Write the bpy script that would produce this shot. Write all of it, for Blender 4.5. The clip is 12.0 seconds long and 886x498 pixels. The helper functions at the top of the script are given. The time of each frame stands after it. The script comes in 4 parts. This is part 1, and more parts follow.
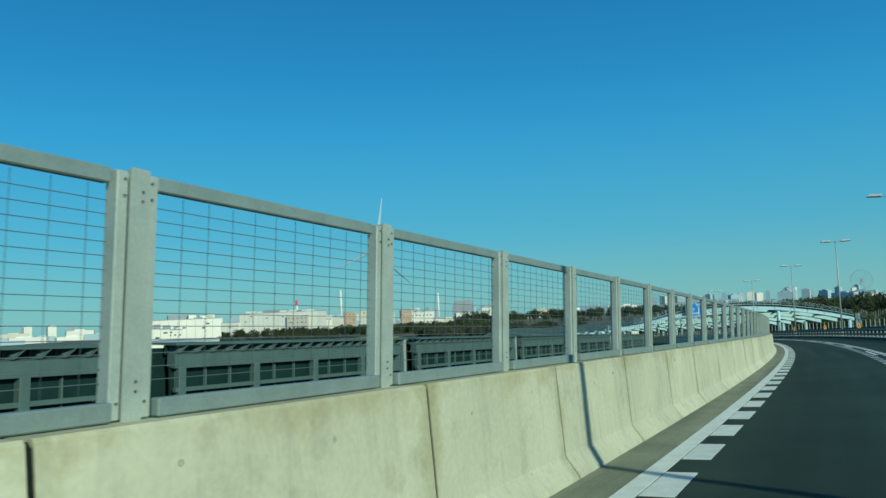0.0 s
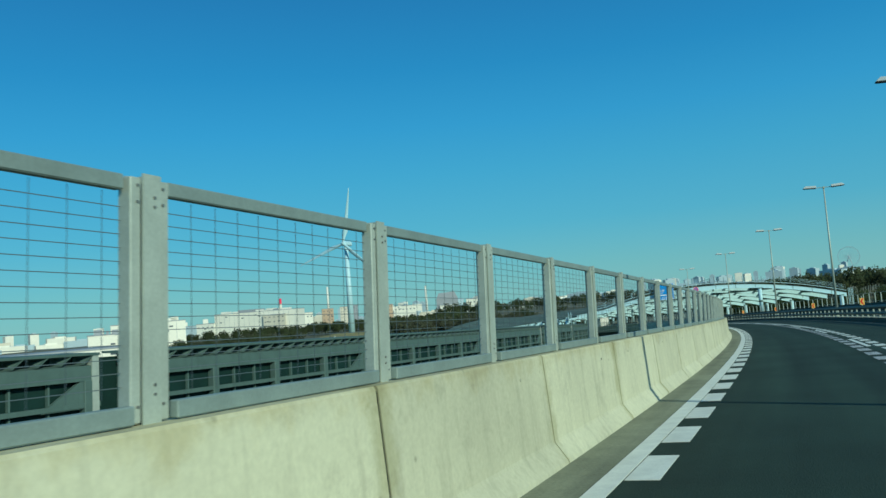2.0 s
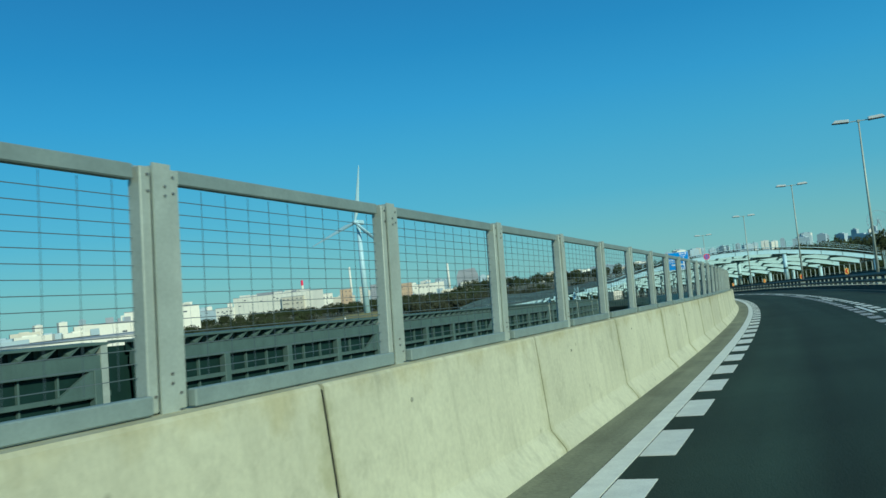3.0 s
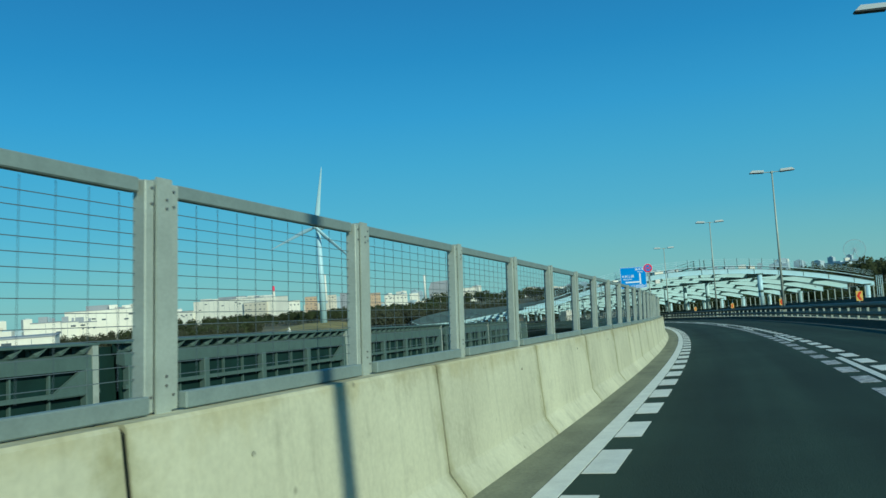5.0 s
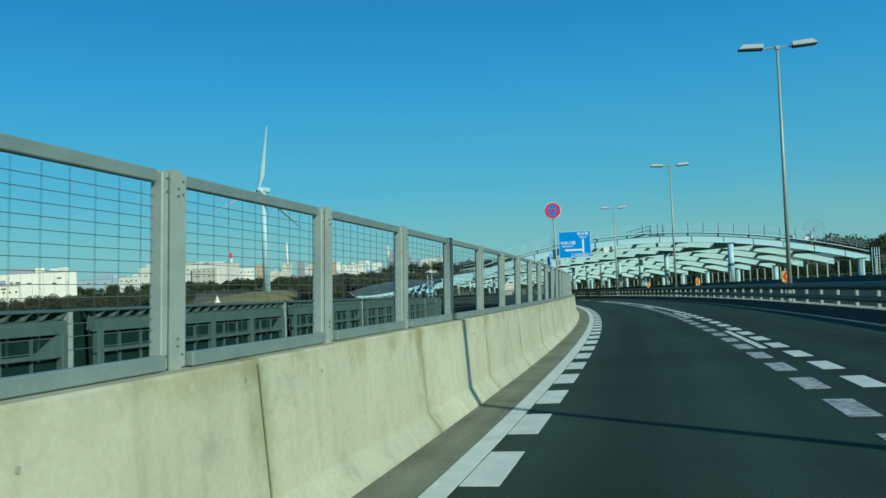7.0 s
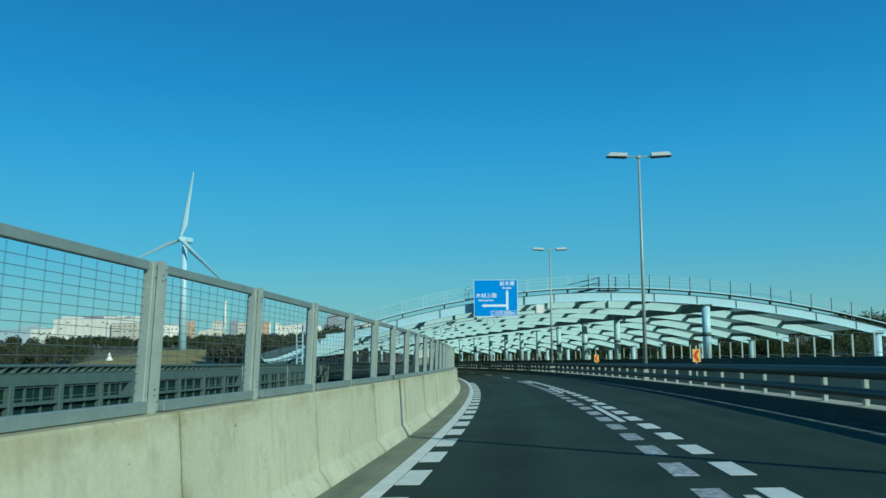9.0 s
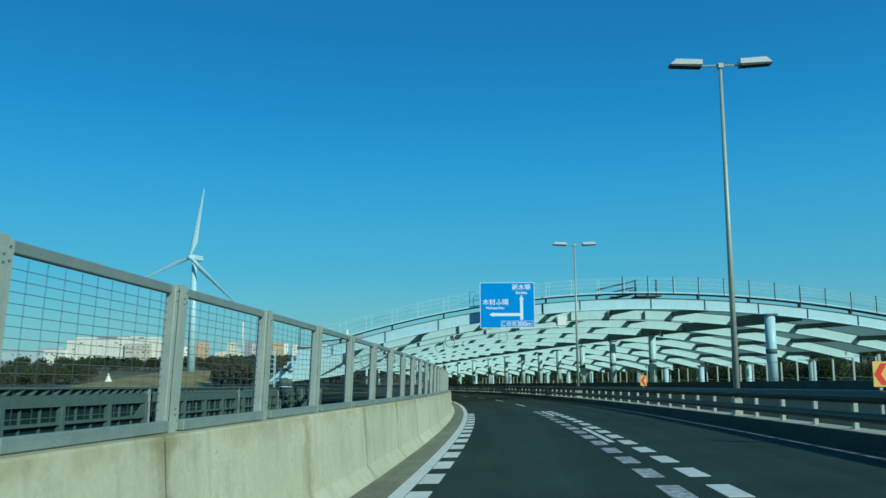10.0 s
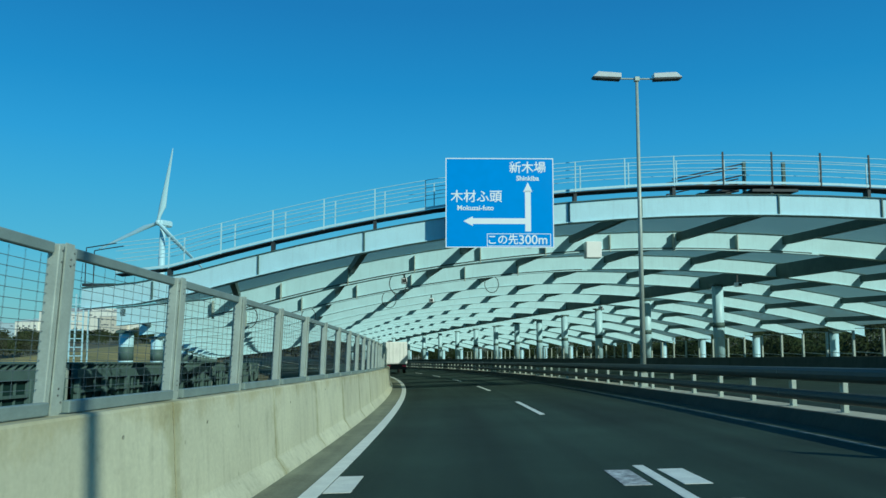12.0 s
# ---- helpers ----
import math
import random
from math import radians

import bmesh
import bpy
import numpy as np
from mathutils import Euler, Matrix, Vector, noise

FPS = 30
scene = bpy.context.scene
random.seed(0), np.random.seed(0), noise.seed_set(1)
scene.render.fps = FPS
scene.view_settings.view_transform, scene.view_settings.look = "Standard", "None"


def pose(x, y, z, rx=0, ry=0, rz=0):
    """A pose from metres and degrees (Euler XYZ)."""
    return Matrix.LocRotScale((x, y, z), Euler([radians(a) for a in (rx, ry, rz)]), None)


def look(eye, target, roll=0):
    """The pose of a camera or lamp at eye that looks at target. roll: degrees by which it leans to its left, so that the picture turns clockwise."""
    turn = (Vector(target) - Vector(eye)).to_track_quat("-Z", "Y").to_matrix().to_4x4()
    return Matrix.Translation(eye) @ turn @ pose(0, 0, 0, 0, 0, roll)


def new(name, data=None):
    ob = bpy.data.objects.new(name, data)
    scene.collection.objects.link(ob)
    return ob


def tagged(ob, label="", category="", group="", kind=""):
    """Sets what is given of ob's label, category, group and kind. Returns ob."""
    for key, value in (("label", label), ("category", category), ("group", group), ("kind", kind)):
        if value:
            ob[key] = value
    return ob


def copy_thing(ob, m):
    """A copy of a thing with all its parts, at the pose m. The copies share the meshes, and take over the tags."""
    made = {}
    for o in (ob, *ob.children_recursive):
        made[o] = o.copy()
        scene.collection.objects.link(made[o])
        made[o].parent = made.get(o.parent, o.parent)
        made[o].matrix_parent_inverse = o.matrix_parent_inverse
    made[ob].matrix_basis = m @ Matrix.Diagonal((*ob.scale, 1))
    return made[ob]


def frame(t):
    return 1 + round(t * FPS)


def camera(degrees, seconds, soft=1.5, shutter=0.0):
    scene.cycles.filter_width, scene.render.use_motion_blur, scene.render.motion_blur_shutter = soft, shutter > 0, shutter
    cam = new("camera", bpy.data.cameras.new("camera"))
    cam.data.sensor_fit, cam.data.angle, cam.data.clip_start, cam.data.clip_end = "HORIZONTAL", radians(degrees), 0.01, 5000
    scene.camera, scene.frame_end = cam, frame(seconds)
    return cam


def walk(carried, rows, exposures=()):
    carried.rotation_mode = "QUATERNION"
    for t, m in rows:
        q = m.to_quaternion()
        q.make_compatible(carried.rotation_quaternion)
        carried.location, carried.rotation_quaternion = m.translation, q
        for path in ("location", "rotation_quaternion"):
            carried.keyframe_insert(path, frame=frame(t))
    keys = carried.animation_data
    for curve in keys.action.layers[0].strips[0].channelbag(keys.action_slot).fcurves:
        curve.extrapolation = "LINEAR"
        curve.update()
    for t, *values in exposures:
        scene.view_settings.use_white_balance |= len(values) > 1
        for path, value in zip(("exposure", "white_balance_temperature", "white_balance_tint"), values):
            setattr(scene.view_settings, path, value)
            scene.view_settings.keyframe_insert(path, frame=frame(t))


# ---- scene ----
# ---- camera and its walk ----
cam = camera(59.37, 12.0, soft=1.5, shutter=0.03)
PATH = [
    (0, 2.617, 0.288, 1.486, 94.313, 2.360, 27.306), (0.5, 2.608, 6.889, 1.225, 94.319, 4.398, 27.379),
    (1, 2.476, 14.015, 0.933, 94.246, 4.711, 27.272), (1.5, 2.309, 21.094, 0.644, 93.258, 5.555, 26.956),
    (2, 2.037, 28.197, 0.349, 93.743, 4.541, 26.665), (2.5, 1.752, 35.232, 0.056, 94.077, 5.338, 27.804),
    (3, 1.389, 42.253, -0.227, 92.235, 6.226, 28.442), (5, -0.769, 69.950, -1.407, 92.987, 3.955, 26.908),
    (5.5, -1.499, 76.907, -1.725, 92.238, 3.895, 27.175), (6, -2.331, 83.881, -2.027, 89.290, 4.014, 23.445),
    (6.5, -3.236, 90.390, -2.309, 89.648, 3.423, 24.753), (8.5, -7.948, 118.299, -3.592, 94.784, -0.149, 21.202),
    (9, -9.428, 125.257, -3.920, 95.490, 0.460, 20.341), (9.5, -11.106, 132.177, -4.260, 95.622, 0.463, 21.344),
    (10, -12.862, 138.656, -4.589, 97.122, 0.307, 21.689), (10.5, -14.728, 145.448, -4.932, 95.491, 0.298, 20.788),
    (11, -16.859, 152.337, -5.283, 95.327, 0.480, 20.130), (11.5, -19.068, 159.460, -5.656, 93.986, -0.181, 20.088),
    (12, -21.365, 166.236, -6.015, 95.345, -0.008, 20.970),
]
walk(cam, [(r[0], pose(*r[1:])) for r in PATH], [(0, 0.0, 5900, -8), (6.5, 0.0, 5900, -8), (8.5, 0.0, 5600, -8), (12, 0.0, 5560, -8)])

# ---- sky and sun ----
SUN_AZ, SUN_EL = 117.2, 27.5     # clockwise from +y, and above the horizon
world = bpy.data.worlds.new("sky")
scene.world = world
world.use_nodes = True
wn = world.node_tree
sky = wn.nodes.new("ShaderNodeTexSky")
sky.sky_type, sky.sun_disc = "NISHITA", False
sky.sun_elevation, sky.sun_rotation = radians(SUN_EL), radians(SUN_AZ)
sky.air_density, sky.dust_density, sky.ozone_density, sky.altitude = 1.0, 0.15, 1.5, 20
wn.nodes["Background"].inputs["Strength"].default_value = 0.102
hsv = wn.nodes.new("ShaderNodeHueSaturation")
hsv.inputs["Saturation"].default_value = 1.0
tone = wn.nodes.new("ShaderNodeMix")
tone.data_type, tone.blend_type = "RGBA", "MULTIPLY"
tone.inputs["Factor"].default_value = 1.0
tone.inputs["B"].default_value = (0.22, 0.69, 0.95, 1)
wn.links.new(sky.outputs[0], tone.inputs["A"])
wn.links.new(tone.outputs["Result"], hsv.inputs["Color"])
# clear winter air: pale low over the horizon, deep blue above
wtc = wn.nodes.new("ShaderNodeTexCoord")
wsep = wn.nodes.new("ShaderNodeSeparateXYZ")
ramp = wn.nodes.new("ShaderNodeValToRGB")
AIR = ((0.0, (0.330, 0.560, 0.585)), (0.035, (0.265, 0.535, 0.600)), (0.09, (0.168, 0.495, 0.680)), (0.16, (0.118, 0.455, 0.720)),
       (0.22, (0.084, 0.398, 0.740)), (0.29, (0.058, 0.318, 0.665)), (0.38, (0.046, 0.240, 0.560)), (1.0, (0.030, 0.130, 0.320)))
while len(ramp.color_ramp.elements) < len(AIR):
    ramp.color_ramp.elements.new(0.5)
for el, (at_z, colour) in zip(ramp.color_ramp.elements, AIR):
    el.position, el.color = at_z, (*colour, 1)
gain = wn.nodes.new("ShaderNodeVectorMath")
gain.operation = "SCALE"
gain.inputs["Scale"].default_value = 8.0
air = wn.nodes.new("ShaderNodeMix")
air.data_type = "RGBA"
air.inputs["Factor"].default_value = 0.8
wn.links.new(wtc.outputs["Generated"], wsep.inputs["Vector"])
wn.links.new(wsep.outputs["Z"], ramp.inputs["Fac"])
wn.links.new(ramp.outputs["Color"], gain.inputs[0])
wn.links.new(hsv.outputs[0], air.inputs["A"])
wn.links.new(gain.outputs["Vector"], air.inputs["B"])
wn.links.new(air.outputs["Result"], wn.nodes["Background"].inputs["Color"])
sun = new("sun", bpy.data.lights.new("sun", "SUN"))
sun.data.energy, sun.data.angle, sun.data.color = 3.5, radians(0.5), (1.0, 0.96, 0.78)
_a, _e = radians(SUN_AZ), radians(SUN_EL)
sun.matrix_world = look((math.sin(_a) * math.cos(_e) * 50, math.cos(_a) * math.cos(_e) * 50, math.sin(_e) * 50), (0, 0, 0))


# ---- the road's line ----
# s runs along the parapet, d to the right of it; curvature to the left and grade change along s
S_TAB = np.arange(-60.0, 560.0, 0.5)
K_TAB = np.where(S_TAB < 150, 0.0010166 + 12.26e-06 * S_TAB, 0.002284)
G_TAB = np.where(S_TAB < 150, -0.039844 - 5.739e-05 * S_TAB, np.where(S_TAB < 380, -0.05018, 0.0))
_i0 = 120


def _sum(a):
    c = np.concatenate([[0.0], np.cumsum((a[1:] + a[:-1]) / 2 * 0.5)])
    return c - c[_i0]


TH_TAB = _sum(K_TAB)
X_TAB, Y_TAB, Z_TAB = _sum(-np.sin(TH_TAB)), _sum(np.cos(TH_TAB)), _sum(G_TAB)
BANK = 0.028
ZR = 0.12     # running surface above the line


def head(s):
    return float(np.interp(s, S_TAB, TH_TAB))


def W(s, d, z=0.0, bank=BANK):
    """World place of a point s along, d right of the parapet's centre and z above the banked road."""
    t = head(s)
    return Vector((float(np.interp(s, S_TAB, X_TAB)) + d * math.cos(t), float(np.interp(s, S_TAB, Y_TAB)) + d * math.sin(t),
                   float(np.interp(s, S_TAB, Z_TAB)) + z + bank * d))


def at(s, d, z=0.0, slope=True, turn=0.0, bank=BANK):
    """Pose at a place by the road: x to the right, y along it, z up."""
    g = math.degrees(math.atan(float(np.interp(s, S_TAB, G_TAB)))) if slope else 0.0
    return Matrix.Translation(W(s, d, z, bank)) @ pose(0, 0, 0, 0, 0, math.degrees(head(s)) + turn) @ pose(0, 0, 0, g, 0, 0)


# ---- materials ----
def mat(name, base, rough=0.6, metal=0.0, var=0.15, scale=3.0, bump=0.1, fine=40.0, tint=None, streak=0.0, spec=0.5, rnd=0.0):
    """Procedural surface: two scales of variation, optional second tint and vertical streaks, fine bump."""
    m = bpy.data.materials.new(name)
    m.use_nodes = True
    nt = m.node_tree
    b = nt.nodes["Principled BSDF"]
    b.inputs["Roughness"].default_value, b.inputs["Metallic"].default_value = rough, metal
    b.inputs["Specular IOR Level"].default_value = spec
    tc = nt.nodes.new("ShaderNodeTexCoord")
    geo = nt.nodes.new("ShaderNodeNewGeometry")
    n1 = nt.nodes.new("ShaderNodeTexNoise")
    n1.inputs["Scale"].default_value, n1.inputs["Detail"].default_value, n1.inputs["Roughness"].default_value = scale, 6, 0.6
    n2 = nt.nodes.new("ShaderNodeTexNoise")
    n2.inputs["Scale"].default_value, n2.inputs["Detail"].default_value = fine, 4
    nt.links.new(geo.outputs["Position"], n1.inputs["Vector"])
    nt.links.new(geo.outputs["Position"], n2.inputs["Vector"])
    ramp = nt.nodes.new("ShaderNodeValToRGB")
    c = Vector(base)
    lo, hi = c * (1 - var), c * (1 + var)
    if tint:
        lo = Vector(tint)
    ramp.color_ramp.elements[0].position, ramp.color_ramp.elements[1].position = 0.32, 0.68
    ramp.color_ramp.elements[0].color, ramp.color_ramp.elements[1].color = (*lo, 1), (*hi, 1)
    nt.links.new(n1.outputs["Fac"], ramp.inputs["Fac"])
    mix = nt.nodes.new("ShaderNodeMix")
    mix.data_type, mix.blend_type = "RGBA", "MULTIPLY"
    mix.inputs["Factor"].default_value = 1.0
    r2 = nt.nodes.new("ShaderNodeMapRange")
    r2.inputs["From Min"].default_value, r2.inputs["From Max"].default_value = 0.3, 0.7
    r2.inputs["To Min"].default_value, r2.inputs["To Max"].default_value = 1 - var * 0.7, 1 + var * 0.5
    nt.links.new(n2.outputs["Fac"], r2.inputs["Value"])
    nt.links.new(ramp.outputs["Color"], mix.inputs["A"])
    nt.links.new(r2.outputs["Result"], mix.inputs["B"])
    out = mix.outputs["Result"]
    if streak:
        mp = nt.nodes.new("ShaderNodeMapping")
        mp.inputs["Scale"].default_value = (5, 5, 0.5)
        n3 = nt.nodes.new("ShaderNodeTexNoise")
        n3.inputs["Scale"].default_value, n3.inputs["Detail"].default_value = 1.6, 5
        nt.links.new(geo.outputs["Position"], mp.inputs["Vector"])
        nt.links.new(mp.outputs["Vector"], n3.inputs["Vector"])
        r3 = nt.nodes.new("ShaderNodeMapRange")
        r3.inputs["From Min"].default_value, r3.inputs["From Max"].default_value = 0.52, 0.75
        r3.inputs["To Min"].default_value, r3.inputs["To Max"].default_value = 1.0, 1 - streak
        nt.links.new(n3.outputs["Fac"], r3.inputs["Value"])
        mx = nt.nodes.new("ShaderNodeMix")
        mx.data_type, mx.blend_type = "RGBA", "MULTIPLY"
        mx.inputs["Factor"].default_value = 1.0
        nt.links.new(out, mx.inputs["A"])
        nt.links.new(r3.outputs["Result"], mx.inputs["B"])
        out = mx.outputs["Result"]
    if rnd:
        oi = nt.nodes.new("ShaderNodeObjectInfo")
        r4 = nt.nodes.new("ShaderNodeMapRange")
        r4.inputs["To Min"].default_value, r4.inputs["To Max"].default_value = 1 - rnd, 1 + rnd
        nt.links.new(oi.outputs["Random"], r4.inputs["Value"])
        mx = nt.nodes.new("ShaderNodeMix")
        mx.data_type, mx.blend_type = "RGBA", "MULTIPLY"
        mx.inputs["Factor"].default_value = 1.0
        nt.links.new(out, mx.inputs["A"])
        nt.links.new(r4.outputs["Result"], mx.inputs["B"])
        out = mx.outputs["Result"]
    nt.links.new(out, b.inputs["Base Color"])
    if bump:
        bp = nt.nodes.new("ShaderNodeBump")
        bp.inputs["Strength"].default_value, bp.inputs["Distance"].default_value = bump, 0.02
        nt.links.new(n2.outputs["Fac"], bp.inputs["Height"])
        nt.links.new(bp.outputs["Normal"], b.inputs["Normal"])
    return m


def concrete(name, base, stained=False):
    """Cast concrete: broad stains, fine grain, dark pores and faint vertical run marks, different on each cast length."""
    m = mat(name, base, 0.88, var=0.10, scale=0.7, bump=0.12, fine=26, streak=0.17, rnd=0.06)
    nt = m.node_tree
    b = nt.nodes["Principled BSDF"]
    src = b.inputs["Base Color"].links[0].from_socket
    geo = nt.nodes.new("ShaderNodeNewGeometry")

    def layer(node, lo, hi, to, src):
        r = nt.nodes.new("ShaderNodeMapRange")
        r.inputs["From Min"].default_value, r.inputs["From Max"].default_value = lo, hi
        r.inputs["To Min"].default_value, r.inputs["To Max"].default_value = to, 1.0
        nt.links.new(node, r.inputs["Value"])
        mx = nt.nodes.new("ShaderNodeMix")
        mx.data_type, mx.blend_type = "RGBA", "MULTIPLY"
        mx.inputs["Factor"].default_value = 1.0
        nt.links.new(src, mx.inputs["A"])
        nt.links.new(r.outputs["Result"], mx.inputs["B"])
        return mx.outputs["Result"]
    vo = nt.nodes.new("ShaderNodeTexVoronoi")
    vo.inputs["Scale"].default_value = 2.6
    nt.links.new(geo.outputs["Position"], vo.inputs["Vector"])
    src = layer(vo.outputs["Distance"], 0.02, 0.07, 0.62, src)
    n = nt.nodes.new("ShaderNodeTexNoise")
    n.inputs["Scale"].default_value, n.inputs["Detail"].default_value, n.inputs["Roughness"].default_value = 2.3, 8, 0.7
    nt.links.new(geo.outputs["Position"], n.inputs["Vector"])
    src = layer(n.outputs["Fac"], 0.30, 0.46, 0.80, src)
    if stained:
        # seepage beside the joints and grime along the top, by height and distance from the length's end
        uvn = nt.nodes.new("ShaderNodeUVMap")
        uvn.uv_map = "joint_uv"
        sep = nt.nodes.new("ShaderNodeSeparateXYZ")
        nt.links.new(uvn.outputs[0], sep.inputs[0])
        n4 = nt.nodes.new("ShaderNodeTexNoise")
        n4.inputs["Scale"].default_value, n4.inputs["Detail"].default_value, n4.inputs["Roughness"].default_value = 1.7, 7, 0.65
        nt.links.new(geo.outputs["Position"], n4.inputs["Vector"])

        def stain(value, noise_gain, lo, hi, colour, src):
            off = nt.nodes.new("ShaderNodeMath")
            off.operation = "MULTIPLY_ADD"
            off.inputs[1].default_value = noise_gain
            nt.links.new(n4.outputs["Fac"], off.inputs[0])
            nt.links.new(value, off.inputs[2])
            r = nt.nodes.new("ShaderNodeMapRange")
            r.interpolation_type = "SMOOTHSTEP"
            r.inputs["From Min"].default_value, r.inputs["From Max"].default_value = lo, hi
            r.inputs["To Min"].default_value, r.inputs["To Max"].default_value = 1.0, 0.0
            nt.links.new(off.outputs[0], r.inputs["Value"])
            mx = nt.nodes.new("ShaderNodeMix")
            mx.data_type, mx.blend_type = "RGBA", "MULTIPLY"
            mx.inputs["B"].default_value = (*colour, 1)
            nt.links.new(r.outputs["Result"], mx.inputs["Factor"])
            nt.links.new(src, mx.inputs["A"])
            return mx.outputs["Result"]
        src = stain(sep.outputs["Y"], 0.9, 0.40, 0.62, (0.76, 0.75, 0.66), src)
        src = stain(sep.outputs["X"], 0.9, 0.38, 0.62, (0.84, 0.80, 0.70), src)
    nt.links.new(src, b.inputs["Base Color"])
    return m


M_CONC = concrete("parapet_concrete", (0.53, 0.52, 0.362), True)
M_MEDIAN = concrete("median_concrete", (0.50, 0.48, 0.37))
# the kerb face's shade is put into this near-black colour
M_KERB_SHADE = mat("kerb_concrete_shade", (0.060, 0.064, 0.046), 0.9, spec=0.2, var=0.15, scale=0.9, bump=0.3, fine=25, streak=0.2)
M_GUTTER = mat("gutter_concrete", (0.205, 0.215, 0.14), 0.92, var=0.22, scale=0.9, bump=0.3, fine=30)
M_ASPH = mat("asphalt", (0.025, 0.045, 0.031), 0.9, spec=0.25, var=0.22, scale=0.35, bump=0.5, fine=60)


def lengthwise(m, scale, lo, hi, amount):
    """Wear drawn out along the road, by the road's own coordinates."""
    nt = m.node_tree
    b = nt.nodes["Principled BSDF"]
    src = b.inputs["Base Color"].links[0].from_socket
    uvn = nt.nodes.new("ShaderNodeUVMap")
    uvn.uv_map = "road_uv"
    mp = nt.nodes.new("ShaderNodeMapping")
    mp.inputs["Scale"].default_value = scale
    n = nt.nodes.new("ShaderNodeTexNoise")
    n.inputs["Scale"].default_value, n.inputs["Detail"].default_value = 1.0, 7
    r = nt.nodes.new("ShaderNodeMapRange")
    r.inputs["From Min"].default_value, r.inputs["From Max"].default_value = lo, hi
    r.inputs["To Min"].default_value, r.inputs["To Max"].default_value = 1 - amount, 1 + amount
    mx = nt.nodes.new("ShaderNodeMix")
    mx.data_type, mx.blend_type = "RGBA", "MULTIPLY"
    mx.inputs["Factor"].default_value = 1.0
    nt.links.new(uvn.outputs[0], mp.inputs["Vector"])
    nt.links.new(mp.outputs[0], n.inputs["Vector"])
    nt.links.new(n.outputs["Fac"], r.inputs["Value"])
    nt.links.new(src, mx.inputs["A"])
    nt.links.new(r.outputs["Result"], mx.inputs["B"])
    nt.links.new(mx.outputs["Result"], b.inputs["Base Color"])


lengthwise(M_ASPH, (1.1, 0.03, 1), 0.3, 0.7, 0.35)
lengthwise(M_GUTTER, (3.0, 0.12, 1), 0.3, 0.7, 0.25)
M_PAINT = mat("road_paint", (0.72, 0.73, 0.64), 0.6, var=0.10, scale=4, bump=0.2, fine=50, rnd=0.06)
M_WORN = mat("worn_road_paint", (0.45, 0.46, 0.44), 0.7, var=0.4, scale=9, bump=0.3, fine=60, tint=(0.12, 0.12, 0.12), rnd=0.15)
# white line paint with the guard rail's shadow put into its colour
M_EDGE_SHADE = mat("edge_paint_shade", (0.19, 0.20, 0.17), 0.8, var=0.4, scale=3, bump=0.3, fine=60, tint=(0.05, 0.06, 0.05), spec=0.2)
M_GALV = mat("galvanised_steel", (0.41, 0.455, 0.39), 0.5, metal=0.2, var=0.10, scale=5, bump=0.05, fine=60, rnd=0.05)
M_WIRE = mat("wire", (0.12, 0.15, 0.16), 0.5, metal=0.3, var=0.05, bump=0)
M_BOLT = mat("bolt", (0.25, 0.25, 0.24), 0.4, metal=0.8, var=0.05, bump=0)
# beam steel coloured darker to carry the shade on its road side
M_RAIL = mat("rail_steel_shaded", (0.056, 0.064, 0.048), 0.55, metal=0.0, spec=0.35, var=0.08, scale=4, bump=0.03)
M_WHITE = mat("white_painted_steel", (0.48, 0.69, 0.74), 0.45, var=0.05, scale=1.2, bump=0.04, fine=20, streak=0.08)
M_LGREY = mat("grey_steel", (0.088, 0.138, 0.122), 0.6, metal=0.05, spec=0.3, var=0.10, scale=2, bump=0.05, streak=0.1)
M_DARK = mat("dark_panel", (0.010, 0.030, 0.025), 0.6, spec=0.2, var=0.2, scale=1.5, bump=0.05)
M_ALU = mat("sign_back", (0.4, 0.41, 0.42), 0.5, metal=0.6, var=0.05, bump=0)
M_BLUE = mat("sign_blue", (0.012, 0.27, 0.74), 0.4, var=0.03, bump=0)
M_SWHITE = mat("sign_white", (0.85, 0.87, 0.88), 0.4, var=0.02, bump=0)
# concrete darkened in its colour for the wall's shaded side
M_FARP_SHADE = mat("far_parapet_concrete_shade", (0.085, 0.095, 0.075), 0.9, spec=0.2, var=0.15, scale=0.9, bump=0.3, fine=25, streak=0.2)
M_LEAFD = mat("dark_evergreen_leaves", (0.032, 0.046, 0.016), 0.8, var=0.4, scale=0.1, bump=0, fine=2, tint=(0.010, 0.014, 0.006), spec=0.1)
M_RED = mat("sign_red", (0.88, 0.03, 0.10), 0.4, var=0.03, bump=0)
M_CHEV = mat("chevron_red", (0.80, 0.045, 0.02), 0.45, var=0.03, bump=0)
M_ORANGE = mat("chevron_yellow", (0.85, 0.55, 0.13), 0.45, var=0.04, bump=0)
M_GREEN = mat("reflector_green", (0.06, 0.42, 0.30), 0.3, var=0.04, bump=0)
M_LEAF = mat("evergreen_leaves", (0.042, 0.056, 0.024), 0.8, var=0.4, scale=0.1, bump=0, fine=2, tint=(0.024, 0.028, 0.012), spec=0.15)
M_BARE = mat("bare_winter_twigs", (0.040, 0.046, 0.022), 0.9, var=0.35, scale=0.2, bump=0, fine=2)
M_GROUND = mat("dry_grass_ground", (0.16, 0.13, 0.07), 0.95, var=0.35, scale=0.02, bump=0.2, fine=0.6, tint=(0.06, 0.07, 0.03))
M_BWHITE = mat("white_building_wall", (0.79, 0.76, 0.65), 0.7, var=0.06, scale=0.05, bump=0, fine=1.0)
M_BCREAM = mat("cream_building_wall", (0.62, 0.57, 0.46), 0.7, var=0.08, scale=0.05, bump=0, fine=1.0)
